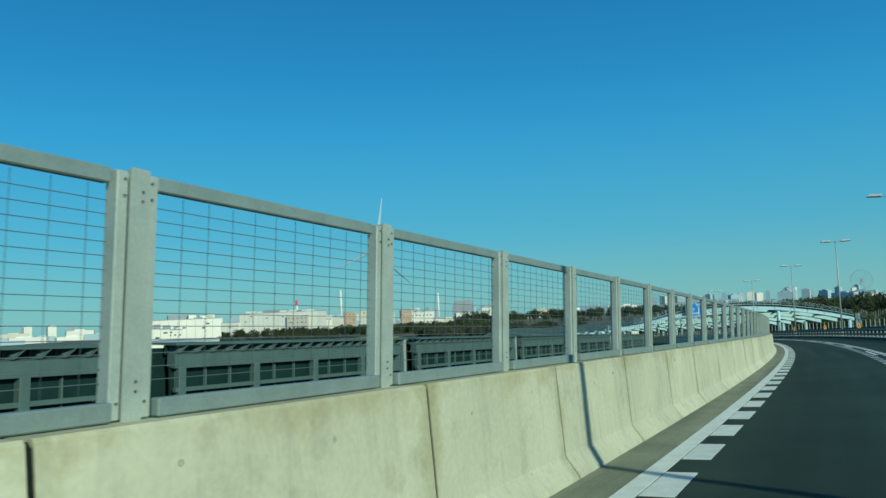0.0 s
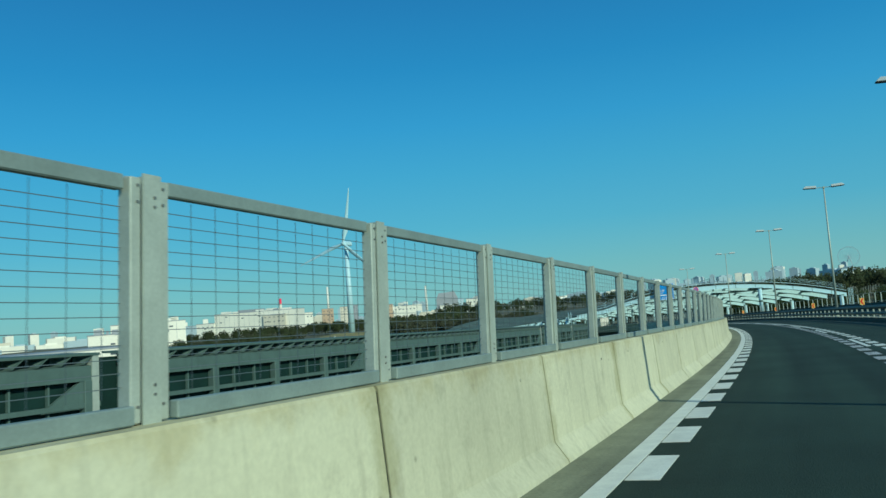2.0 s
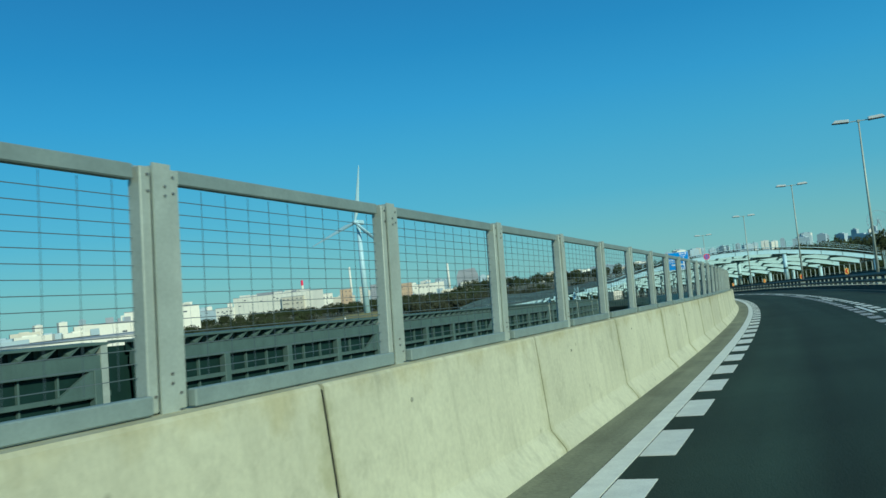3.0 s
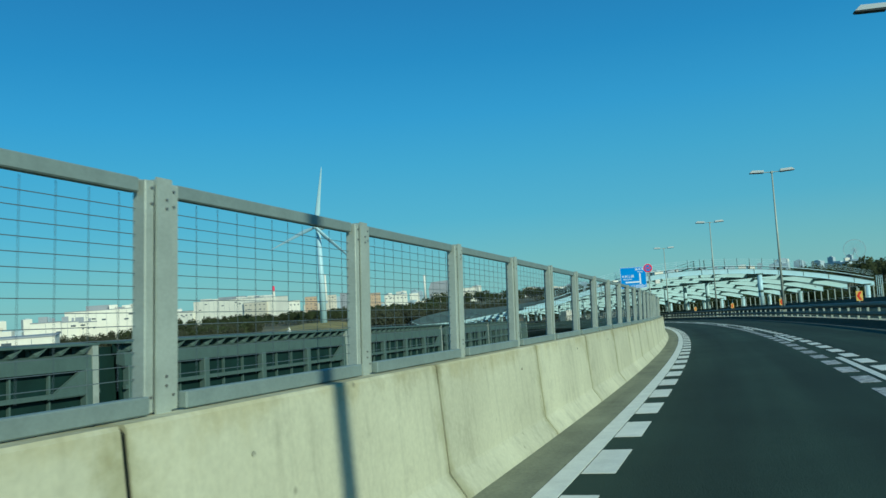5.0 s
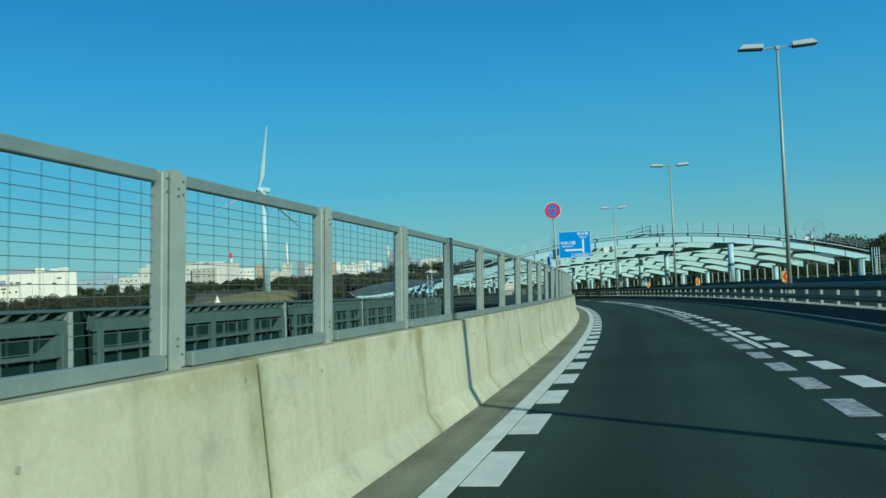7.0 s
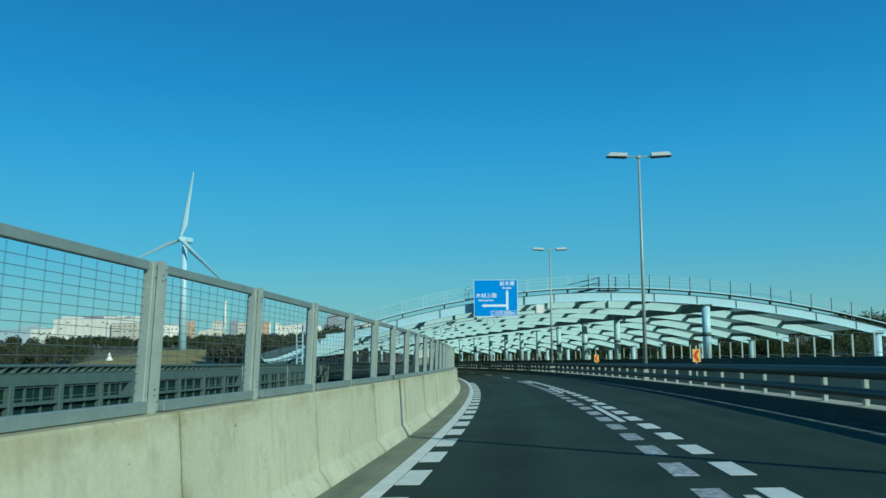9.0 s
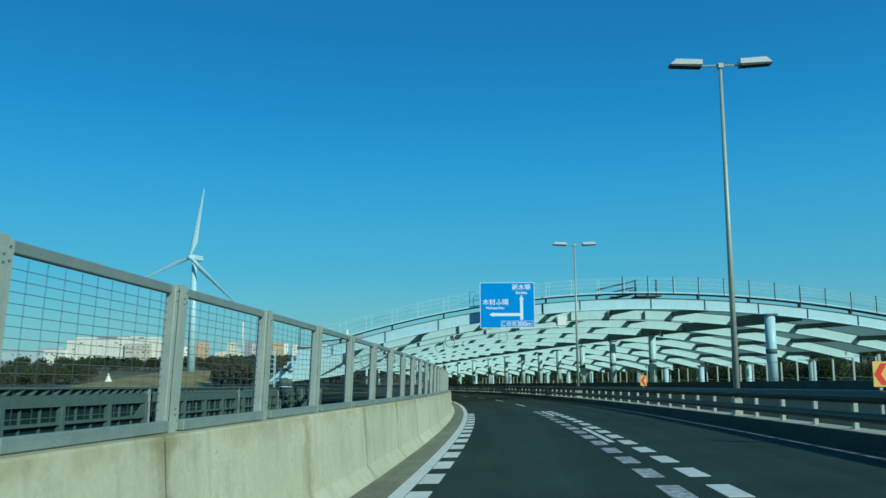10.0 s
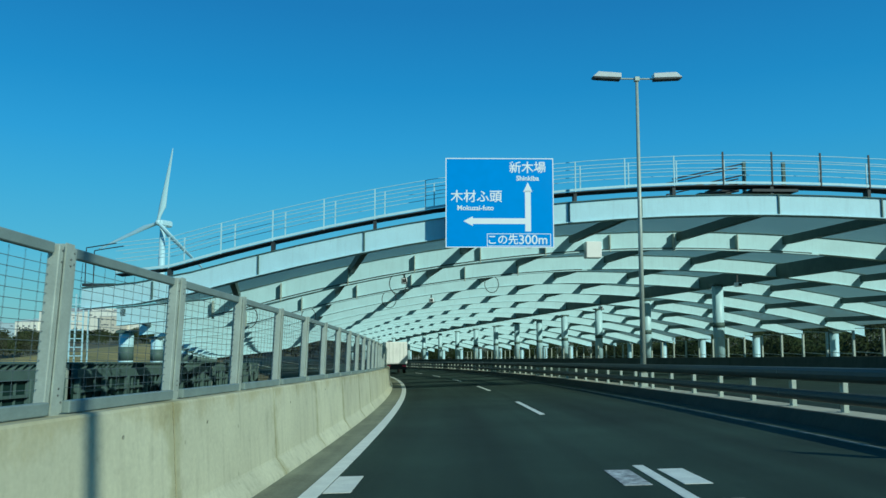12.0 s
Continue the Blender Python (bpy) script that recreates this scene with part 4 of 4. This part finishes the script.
# ---- road name sign ----
def name_sign():
    th = empty("road_name_sign", at(124.95, -0.36, 0, False, 92, 0.0), "white road name plate with blue border and blue lettering", "road sign")
    w, h, zc = 1.58, 0.42, 2.60
    pts = [(-w / 2 + 0.08, -h / 2), (w / 2 - 0.08, -h / 2), (w / 2, 0), (w / 2 - 0.08, h / 2), (-w / 2 + 0.08, h / 2), (-w / 2, 0)]

    def plate(k, y, material, name):
        bm = bmesh.new()
        vs = [bm.verts.new((x - math.copysign(k, x), y, z - (math.copysign(k, z) if z else 0))) for x, z in pts]
        bm.faces.new(vs)
        r = bmesh.ops.extrude_face_region(bm, geom=bm.faces[:])
        bmesh.ops.translate(bm, verts=[g for g in r["geom"] if isinstance(g, bmesh.types.BMVert)], vec=(0, 0.012, 0))
        return from_bm(name, bm, material)
    off = Matrix.Translation((0, 0, zc))
    part("plate", plate(0, 0, M_BLUE, "plate"), th, "blue bordered plate", m=off)
    part("white_field", plate(0.032, -0.004, M_SWHITE, "white_field"), th, "white field", m=off)
    part("lettering", text_mesh("lettering", "東京港臨海道路", 0.185, M_BLUE, bold=0.0), th, "blue lettering", m=off @ pose(0, -0.008, 0.08, 90, 0, 0))
    part("lettering", text_mesh("lettering", "Tokyoko Rinkai-doro", 0.125, M_BLUE, bold=0.0), th, "blue lettering", m=off @ pose(0, -0.008, -0.12, 90, 0, 0))
    bm = bmesh.new()
    tube(bm, (0, 0.08, -0.2), (0, 0.08, zc + 0.1), 0.045, n=10)
    part("pole", from_bm("pole", bm, M_WHITE, True), th, "white pole")
    part("bracket", bx("bracket", M_TRIM, (-0.16, 0.16, 0.02, 0.14, zc - 0.50, zc - 0.43), (-0.13, -0.06, 0.03, 0.13, zc - 1.35, zc - 0.5), (-0.06, 0.16, 0.03, 0.12, zc - 0.62, zc - 0.55), (-0.16, 0.1, 0.03, 0.12, zc - 1.1, zc - 1.02), bevel=0.01), th, "dark mounting bracket")


name_sign()


# ---- truck ----
def truck(s):
    th = empty("box_truck", at(s, 2.55, ZR), "white box truck with dark chassis on asphalt", "truck")
    part("cargo_box", bx("cargo_box", M_CARGO, (-1.15, 1.15, 0, 6.2, 1.0, 3.35), bevel=0.03), th)
    for x in (-0.575, 0.575):
        dr = part("rear_door", bx("rear_door", M_CARGO, (x - 0.55, x + 0.55, -0.03, 0.0, 1.08, 3.25), bevel=0.01), th)
        part("lock_bar", bx("lock_bar", M_GALV, (x - 0.22, x - 0.19, -0.06, -0.03, 1.1, 3.2), (x + 0.19, x + 0.22, -0.06, -0.03, 1.1, 3.2)), dr, "steel locking bar")
    part("chassis", bx("chassis", M_TRIM, (-1.05, 1.05, 0.1, 8.0, 0.55, 0.98)), th)
    part("bumper", bx("bumper", M_TRIM, (-1.1, 1.1, -0.05, 0.1, 0.45, 0.65), bevel=0.02), th)
    for x in (-0.85, 0.85):
        part("tail_light", bx("tail_light", M_RED, (x - 0.2, x + 0.2, -0.08, 0.0, 0.72, 0.88), bevel=0.01), th, "red tail light")
    part("cab", bx("cab", M_CARGO, (-1.05, 1.05, 6.4, 8.1, 0.7, 2.5), bevel=0.12), th)
    for x in (-0.95, 0.95):
        for y in (1.3, 7.2):
            bm = bmesh.new()
            tube(bm, (x - 0.14, y, 0.42), (x + 0.14, y, 0.42), 0.42, n=20)
            part("wheel", from_bm("wheel", bm, M_TYRE, True), th, "black tyre")


truck(251.0)


# ---- wind turbine ----
def turbine(x, y, zb, hub, blade, yaw, spin, name="wind_turbine", label="white three-bladed wind turbine on grass"):
    th = empty(name, pose(x, y, zb, 0, 0, yaw), label, "wind turbine")
    k = blade / 40.0
    bm = bmesh.new()
    tube(bm, (0, 0, 0), (0, 0, hub - 1.5 * k), 2.3 * k, 1.4 * k, 24)
    part("tower", from_bm("tower", bm, M_WHITE, True), th, "tapered white tower")
    bm = bmesh.new()
    box(bm, -1.6 * k, 1.6 * k, -3.0 * k, 6.5 * k, hub - 1.6 * k, hub + 1.7 * k, 0.7 * k)
    part("nacelle", from_bm("nacelle", bm, M_WHITE), th, "white nacelle")
    bm = bmesh.new()
    bmesh.ops.create_uvsphere(bm, u_segments=16, v_segments=10, radius=1.6 * k, matrix=Matrix.Translation((0, -3.9 * k, hub)))
    part("hub", from_bm("hub", bm, M_WHITE, True), th)
    # one blade: root circle to a twisted aerofoil, along +z
    verts, faces = [], []
    st = ((0.0, 0.9, 1.0, 0), (0.06, 0.95, 0.95, 5), (0.2, 1.75, 0.35, 14), (0.45, 1.2, 0.2, 8), (0.75, 0.75, 0.14, 3), (0.97, 0.35, 0.1, 1), (1.0, 0.08, 0.1, 0))
    for f, c, tk, tw in st:
        for i in range(10):
            a = 2 * math.pi * i / 10
            px_, py_ = c * k * math.cos(a) + (0.4 * c * k if f > 0.1 else 0), c * tk * k * math.sin(a)
            t = radians(tw + 12)
            verts.append((px_ * math.cos(t) - py_ * math.sin(t), px_ * math.sin(t) + py_ * math.cos(t), 1.2 * k + f * (blade - 1.2 * k)))
    for r in range(len(st) - 1):
        for i in range(10):
            a, b = r * 10 + i, r * 10 + (i + 1) % 10
            faces.append((a, b, b + 10, a + 10))
    faces.append(tuple(range(60, 70)))
    me = mesh("blade", verts, faces, M_WHITE, True)
    for j in range(3):
        part("blade", me, th, "long white blade", m=Matrix.Translation((0, -3.9 * k, hub)) @ pose(0, 0, 0, 0, spin + 120 * j, 0))
    return th


turbine(-306.7, 495.3, -18.3, 64.2, 40.0, 3, 11)


# ---- buildings ----
def building(x, y, w, dpt, top, yaw, material, label, floors=4, bays=8, windows=True, base=-32.0, roofbox=True):
    th = empty("industrial_building", pose(x, y, base, 0, 0, yaw), label, "building", "far waterfront buildings")
    h = top - base
    part("wall", bx("wall", material, (-w / 2, w / 2, 0, dpt, 0, h)), th)
    rb = random.Random(int(abs(x) * 7 + abs(y)))
    n = max(2, int(w / 6))
    me_j = bx("panel_joint", M_BGREY, (-0.09, 0.09, -0.06, 0.02, h * 0.05, h * 0.97))
    for q in range(1, n):
        part("panel_joint", me_j, th, m=Matrix.Translation((-w / 2 + w * q / n, 0, 0)))
    me_l = bx("louvre", M_WIN, (-1.3, 1.3, -0.1, 0.02, -0.5, 0.5))
    for q in range(max(1, n // 2)):
        part("louvre", me_l, th, m=Matrix.Translation((rb.uniform(-0.44, 0.44) * w, 0, h * rb.uniform(0.62, 0.9))))
    if roofbox and w > 30:
        for q in range(int(w / 11)):
            cx, cw, ch = rb.uniform(-0.45, 0.4) * w, rb.uniform(3, 11), rb.uniform(0.8, 3.0)
            part("roof_block", bx("roof_block", rb.choice((material, material, M_BGREY)), (cx, cx + cw, dpt * 0.1, dpt * 0.5, h + 0.5, h + 0.5 + ch)), th)
    part("parapet_cap", bx("parapet_cap", M_BGREY, (-w / 2 - 0.2, w / 2 + 0.2, -0.2, dpt + 0.2, h, h + 0.5)), th)
    if roofbox:
        part("roof_plant", bx("roof_plant", M_BGREY, (-w * 0.25, w * 0.05, dpt * 0.3, dpt * 0.6, h + 0.5, h + 3.5), (w * 0.2, w * 0.3, dpt * 0.3, dpt * 0.5, h + 0.5, h + 2.5)), th, "grey plant on the roof")
    if windows:
        fw, fh = w / bays, h / floors
        me = bx("window", M_WIN, (-fw * 0.18, fw * 0.18, -0.12, 0.05, 0, fh * 0.16))
        for f in range(floors):
            for b in range(bays):
                part("window", me, th, m=Matrix.Translation((-w / 2 + fw * (b + 0.5), 0, fh * (f + 0.4))))
    return th


building(-436, 431, 50, 36, 0.5, 50, M_BWHITE, "large plain white warehouse with roof plant", 3, 6, False, -20)
building(-393, 355, 15, 20, -4.8, 52, M_BWHITE, "white warehouse block among trees", 2, 5, False, -20)
building(-408, 380, 12, 20, -5.5, 52, M_BWHITE, "white warehouse block among trees", 2, 5, False, -20)
building(-420, 400, 16, 20, -6.5, 52, M_BWHITE, "white warehouse block among trees", 2, 5, True, -20)
building(-600, 737, 96, 40, 3.6, 19, M_BWHITE, "long white factory building with roof plant", 3, 6, False, -22)
building(-655, 716, 22, 30, -6.0, 19, M_BWHITE, "low white annexe beside the factory", 2, 4, True, -22, False)
building(-575, 742, 26, 8, -1.2, 19, M_BCREAM, "cream factory block in front of the hall", 4, 5, True, -22, False)
building(-760, 760, 90, 30, -8.0, 30, M_HAZE, "pale grey shed far off, haze put into its colour", 2, 6, False, -24, False)
building(-226, 202, 56, 22, -7.2, 50, M_BWHITE, "low long white shed roof beside the bridge", 2, 8, False, -20, False)


def bearing_place(az, r):
    """World place at a bearing (clockwise from +y) and distance seen from the middle of the curve."""
    return -2.0 + r * math.sin(radians(az)), 80.0 + r * math.cos(radians(az))


for az, r, w, top, material, label, floors, bays in (
        (-36.9, 850, 13, 0.5, M_BTAN, "tan apartment block far away", 5, 3), (-33.5, 900, 9, -1.2, M_BCREAM, "cream apartment block far away", 5, 3),
        (-32.2, 940, 14, 0.0, M_BTAN, "tan apartment slab far away", 5, 5), (-35.3, 1050, 12, 1.5, M_BCREAM, "cream apartment block far away", 6, 3),
        (-34.4, 1200, 12, 3.0, M_BGREY, "slim grey tower block far away", 8, 3), (-30.6, 1150, 34, -4.0, M_BWHITE, "low white factory far away", 2, 6),
        (-38.4, 1100, 30, -2.5, M_BWHITE, "low white factory far away", 2, 6), (-25.2, 1250, 26, -1.5, M_BWHITE, "low white factory far away", 2, 5)):
    building(*bearing_place(az, r), w, 14, top, -az, material, label, floors, bays, True, -24, False)
# grey hall with a hipped roof and two shoulders
hx, hy = bearing_place(-27.3, 1180)
hall = empty("great_hall", pose(hx, hy, -22, 0, 0, 27.3), "tall grey hall with sloping shoulders in haze", "building", "far waterfront buildings")
part("wall", bx("wall", M_BGREY, (-17, 17, 0, 26, 0, 24)), hall)
part("upper_storey", mesh("upper_storey", [(-17, 0, 24), (17, 0, 24), (17, 26, 24), (-17, 26, 24), (-13, 2, 33), (12, 2, 34.5), (12, 24, 34.5), (-13, 24, 33)],
                          [(3, 2, 1, 0), (4, 5, 6, 7), (0, 1, 5, 4), (1, 2, 6, 5), (2, 3, 7, 6), (3, 0, 4, 7)], M_BGREY), hall)
part("annexe", bx("annexe", M_BWHITE, (-12, 14, -4, 0, 0, 14)), hall, "white annexe")
# towers over the wood beyond the road, and the pale skyline either side
rk = random.Random(31)
for az0, az1, n, el0, el1 in ((-3.6, 0.9, 11, 0.12, 0.5), (-12.5, -4.0, 22, 0.05, 0.30), (-33.0, -24.0, 16, -0.15, 0.16), (-57.0, -34.0, 30, -0.25, 0.06)):
    for q in range(n):
        az, r = rk.uniform(az0, az1), rk.uniform(2300, 3200)
        px_, py_ = bearing_place(az, r)
        top = r * math.tan(radians(rk.uniform(el0, el1))) - 1.5
        w = rk.uniform(12, 34)
        base = min(-32.0, ground_z(px_, py_ - 400) - 2)
        tw = empty("tower_block", pose(px_, py_, base, 0, 0, -az + rk.uniform(-35, 35)), "pale tower block far off, haze tint in its colours", "building", "far skyline blocks")
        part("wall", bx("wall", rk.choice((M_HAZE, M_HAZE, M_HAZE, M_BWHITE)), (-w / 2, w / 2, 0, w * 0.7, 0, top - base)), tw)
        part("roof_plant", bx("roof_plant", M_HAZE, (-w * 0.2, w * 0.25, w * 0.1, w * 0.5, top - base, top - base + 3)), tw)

rc = random.Random(11)
# most far blocks take the colour with haze painted in
far_mats = (M_HAZE, M_HAZE, M_HAZE, M_BWHITE, M_BCREAM)
for i in range(110):
    az = radians(rc.uniform(-62, 8))
    r = rc.uniform(1700, 2900)
    x, y = r * math.sin(az), r * math.cos(az)
    w, h = rc.uniform(25, 90), rc.choice((8, 10, 12, 15, 18, 26)) * rc.uniform(0.8, 1.2)
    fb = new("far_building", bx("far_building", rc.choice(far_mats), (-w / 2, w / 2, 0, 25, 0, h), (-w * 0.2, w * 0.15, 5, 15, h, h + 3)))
    fb.matrix_basis = pose(x, y, ground_z(x, y - 400) - 1, 0, 0, -math.degrees(az) + rc.uniform(-30, 30))
    tagged(fb, "pale city block far off in haze", "building", "far city blocks")
# striped chimney
ck = empty("chimney", pose(-1170, 1505, -40), "tall red and white striped chimney far off", "chimney")
for j in range(6):
    bm = bmesh.new()
    tube(bm, (0, 0, 12.3 * j), (0, 0, 12.3 * (j + 1)), 4.6 - 0.3 * j, 4.3 - 0.3 * j, 12)
    part("band", from_bm("band", bm, M_RED if j % 2 else M_BWHITE), ck)
for az, r, top in ((-35.55, 3000, 86.0), (-28.3, 2900, 58.0)):
    px_, py_ = bearing_place(az, r)
    bm = bmesh.new()
    tube(bm, (0, 0, 0), (0, 0, top + 60), 5.0, 3.6, 12)
    stack = new("chimney_stack", from_bm("chimney_stack", bm, M_BWHITE, True))
    stack.matrix_basis = pose(px_, py_, -60)
    tagged(stack, "slim white chimney stack far off in haze", "chimney", "far white stacks")

# ---- woods ----
def wood(name, spots, label, h0, h1, material, seed, cards=260, size=1.0):
    rnd = random.Random(seed)
    verts, faces = [], []
    for x, y, zb in spots:
        h = rnd.uniform(h0, h1)
        r = h * rnd.uniform(0.28, 0.42)
        t = 0.12 * h / 6
        i0 = len(verts)
        for z, q in ((zb - 1, t), (zb + h * 0.7, t * 0.4)):
            for a in range(4):
                verts.append((x + q * math.cos(a * 1.57), y + q * math.sin(a * 1.57), z))
        for a in range(4):
            faces.append((i0 + a, i0 + (a + 1) % 4, i0 + 4 + (a + 1) % 4, i0 + 4 + a))
        lobes = [(rnd.uniform(-0.5, 0.5) * r, rnd.uniform(-0.5, 0.5) * r, rnd.uniform(0.4, 0.8) * h, r * rnd.uniform(0.5, 0.8)) for _ in range(5)]
        for _ in range(cards):
            lx, ly, lz, lr = rnd.choice(lobes)
            v = Vector((rnd.gauss(0, 1), rnd.gauss(0, 1), rnd.gauss(0, 0.8))).normalized() * lr * rnd.uniform(0.6, 1.05)
            c = Vector((x + lx, y + ly, zb + lz)) + v
            u = Vector((rnd.gauss(0, 1), rnd.gauss(0, 1), rnd.gauss(0, 1))).normalized()
            w = u.orthogonal().normalized()
            e = r * rnd.uniform(0.07, 0.17) * size
            i0 = len(verts)
            verts += [c + u * e, c + w * e * 0.8, c - u * e * 0.9, c - w * e]
            faces.append((i0, i0 + 1, i0 + 2, i0 + 3))
    ob = new(name, mesh(name, verts, faces, material))
    tagged(ob, label, "trees", kind="stuff")


rg = random.Random(5)
MOUND_A, MOUND_B = Vector((-206, 332)), Vector((-318, 506))


def mound_z(x, y):
    """Long low bank of grass beside the turbine."""
    ab = MOUND_B - MOUND_A
    u = min(1.0, max(0.0, (Vector((x, y)) - MOUND_A).dot(ab) / ab.dot(ab)))
    q = (Vector((x, y)) - MOUND_A - ab * u).length / 26.0
    return -21.0 + (5.4 - 2.2 * u) * math.exp(-q * q) + 0.35 * noise.noise((x * 0.05, y * 0.05, 1.7))


mx = [-380 + 5 * i for i in range(48)]
my = [270 + 5 * i for i in range(62)]
tagged(new("grass_bank", mesh("grass_bank", [(x, y, mound_z(x, y)) for y in my for x in mx], [(j * 48 + i, j * 48 + i + 1, (j + 1) * 48 + i + 1, (j + 1) * 48 + i) for j in range(61) for i in range(47)], M_FIELD, True)), "low bank of dry olive winter grass", "ground", kind="structure")
cone = empty("white_cone", pose(-218, 345.7, mound_z(-218, 345.7)), "small white pointed marker standing on the grass", "marker")
bm = bmesh.new()
tube(bm, (0, 0, -0.4), (0, 0, 0.6), 1.3, 1.1, 8)
tube(bm, (0, 0, 0.6), (0, 0, 2.8), 0.9, 0.12, 8)
part("body", from_bm("body", bm, M_BWHITE), cone)


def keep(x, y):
    """No trees on the grass bank, nor in the camera's line of sight to the turbine."""
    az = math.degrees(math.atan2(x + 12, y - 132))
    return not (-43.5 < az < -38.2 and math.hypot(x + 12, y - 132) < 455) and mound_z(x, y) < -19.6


def belt(x0, y0, dx, dy, spread, lo, hi, n):
    out = []
    for _ in range(n):
        u = rg.uniform(lo, hi)
        x, y = x0 + dx * u + spread * rg.uniform(-1, 1), y0 + dy * u + spread * rg.uniform(-1, 1)
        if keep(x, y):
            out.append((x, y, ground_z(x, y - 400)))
    return out


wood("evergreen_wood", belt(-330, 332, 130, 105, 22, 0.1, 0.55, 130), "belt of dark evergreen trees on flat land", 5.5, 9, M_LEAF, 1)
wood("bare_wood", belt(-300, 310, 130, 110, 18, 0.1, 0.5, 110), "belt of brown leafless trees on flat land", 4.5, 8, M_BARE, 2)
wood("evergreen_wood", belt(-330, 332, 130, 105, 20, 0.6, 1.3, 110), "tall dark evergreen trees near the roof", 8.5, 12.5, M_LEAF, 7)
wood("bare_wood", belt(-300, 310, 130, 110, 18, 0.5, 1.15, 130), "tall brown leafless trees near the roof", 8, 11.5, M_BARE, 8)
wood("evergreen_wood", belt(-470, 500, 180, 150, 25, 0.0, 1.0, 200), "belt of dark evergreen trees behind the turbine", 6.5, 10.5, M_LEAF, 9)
def arc(az0, az1, r0, r1, n):
    out = []
    for _ in range(n):
        a, r = radians(rg.uniform(az0, az1)), rg.uniform(r0, r1)
        x, y = -13 + r * math.sin(a), 138 + r * math.cos(a)
        out.append((x, y, ground_z(x, y - 400)))
    return out


wood("bank_wood", arc(-47, -27, 490, 560, 150), "mixed winter wood behind the grass bank", 7, 9.5, M_LEAF, 12, 420, 0.7)
wood("bank_wood", arc(-62, -45.5, 330, 420, 150), "brown leafless wood beside the grass bank", 6, 8.5, M_BARE, 13, 420, 0.7)
wood("bank_wood", arc(-36.5, -29, 380, 470, 90), "brown leafless wood beside the roof", 6, 9, M_BARE, 14, 420, 0.7)
wood("far_wood", [(-390 + 330 * u + 30 * rg.uniform(-1, 1), 840 + 70 * u + 40 * rg.uniform(-1, 1), -19) for u in [rg.random() for _ in range(200)]], "far dark wooded ridge", 9, 16, M_LEAF, 3)
wood("hill_wood", [(-60 + 260 * u + 40 * rg.uniform(-1, 1), 700 - 260 * u + 60 * rg.uniform(-1, 1), -18.5 + 8.5 * u) for u in [rg.random() for _ in range(380)]], "dark evergreen wood on a rise", 9, 16, M_LEAF, 4)
wood("roadside_wood", [(*W(s, d, 0)[:2], W(s, d, 0).z - 3) for s, d in [(rg.uniform(150, 420), rg.uniform(46, 75)) for _ in range(200)]], "dark evergreen trees beside the road", 5, 8, M_LEAFD, 6, 1100, 0.45)


# ---- ferris wheel far away ----
def ferris(x, y, zc, r):
    th = empty("ferris_wheel", pose(x, y, zc, 0, 0, 5), "giant ferris wheel far off, haze put into its colour", "ferris wheel")
    for rr in (r, r * 0.93):
        bm = bmesh.new()
        n = 48
        for i in range(n):
            a, b = 2 * math.pi * i / n, 2 * math.pi * (i + 1) / n
            tube(bm, (rr * math.cos(a), 0, rr * math.sin(a)), (rr * math.cos(b), 0, rr * math.sin(b)), 0.55, n=5)
        part("rim", from_bm("rim", bm, M_HAZE), th)
    me = None
    bm = bmesh.new()
    tube(bm, (0, 0, 0), (0, 0, r), 0.35, n=4)
    me = from_bm("spoke", bm, M_HAZE)
    for i in range(24):
        part("spoke", me, th, m=pose(0, 0, 0, 0, 15 * i, 0))
    for sx in (-1, 1):
        bm = bmesh.new()
        tube(bm, (0, 0, 0), (sx * r * 0.5, 6, -zc - 20), 1.6, n=6)
        part("leg", from_bm("leg", bm, M_HAZE), th)


ferris(66.5, 3500.0, 44.0, 40.0)
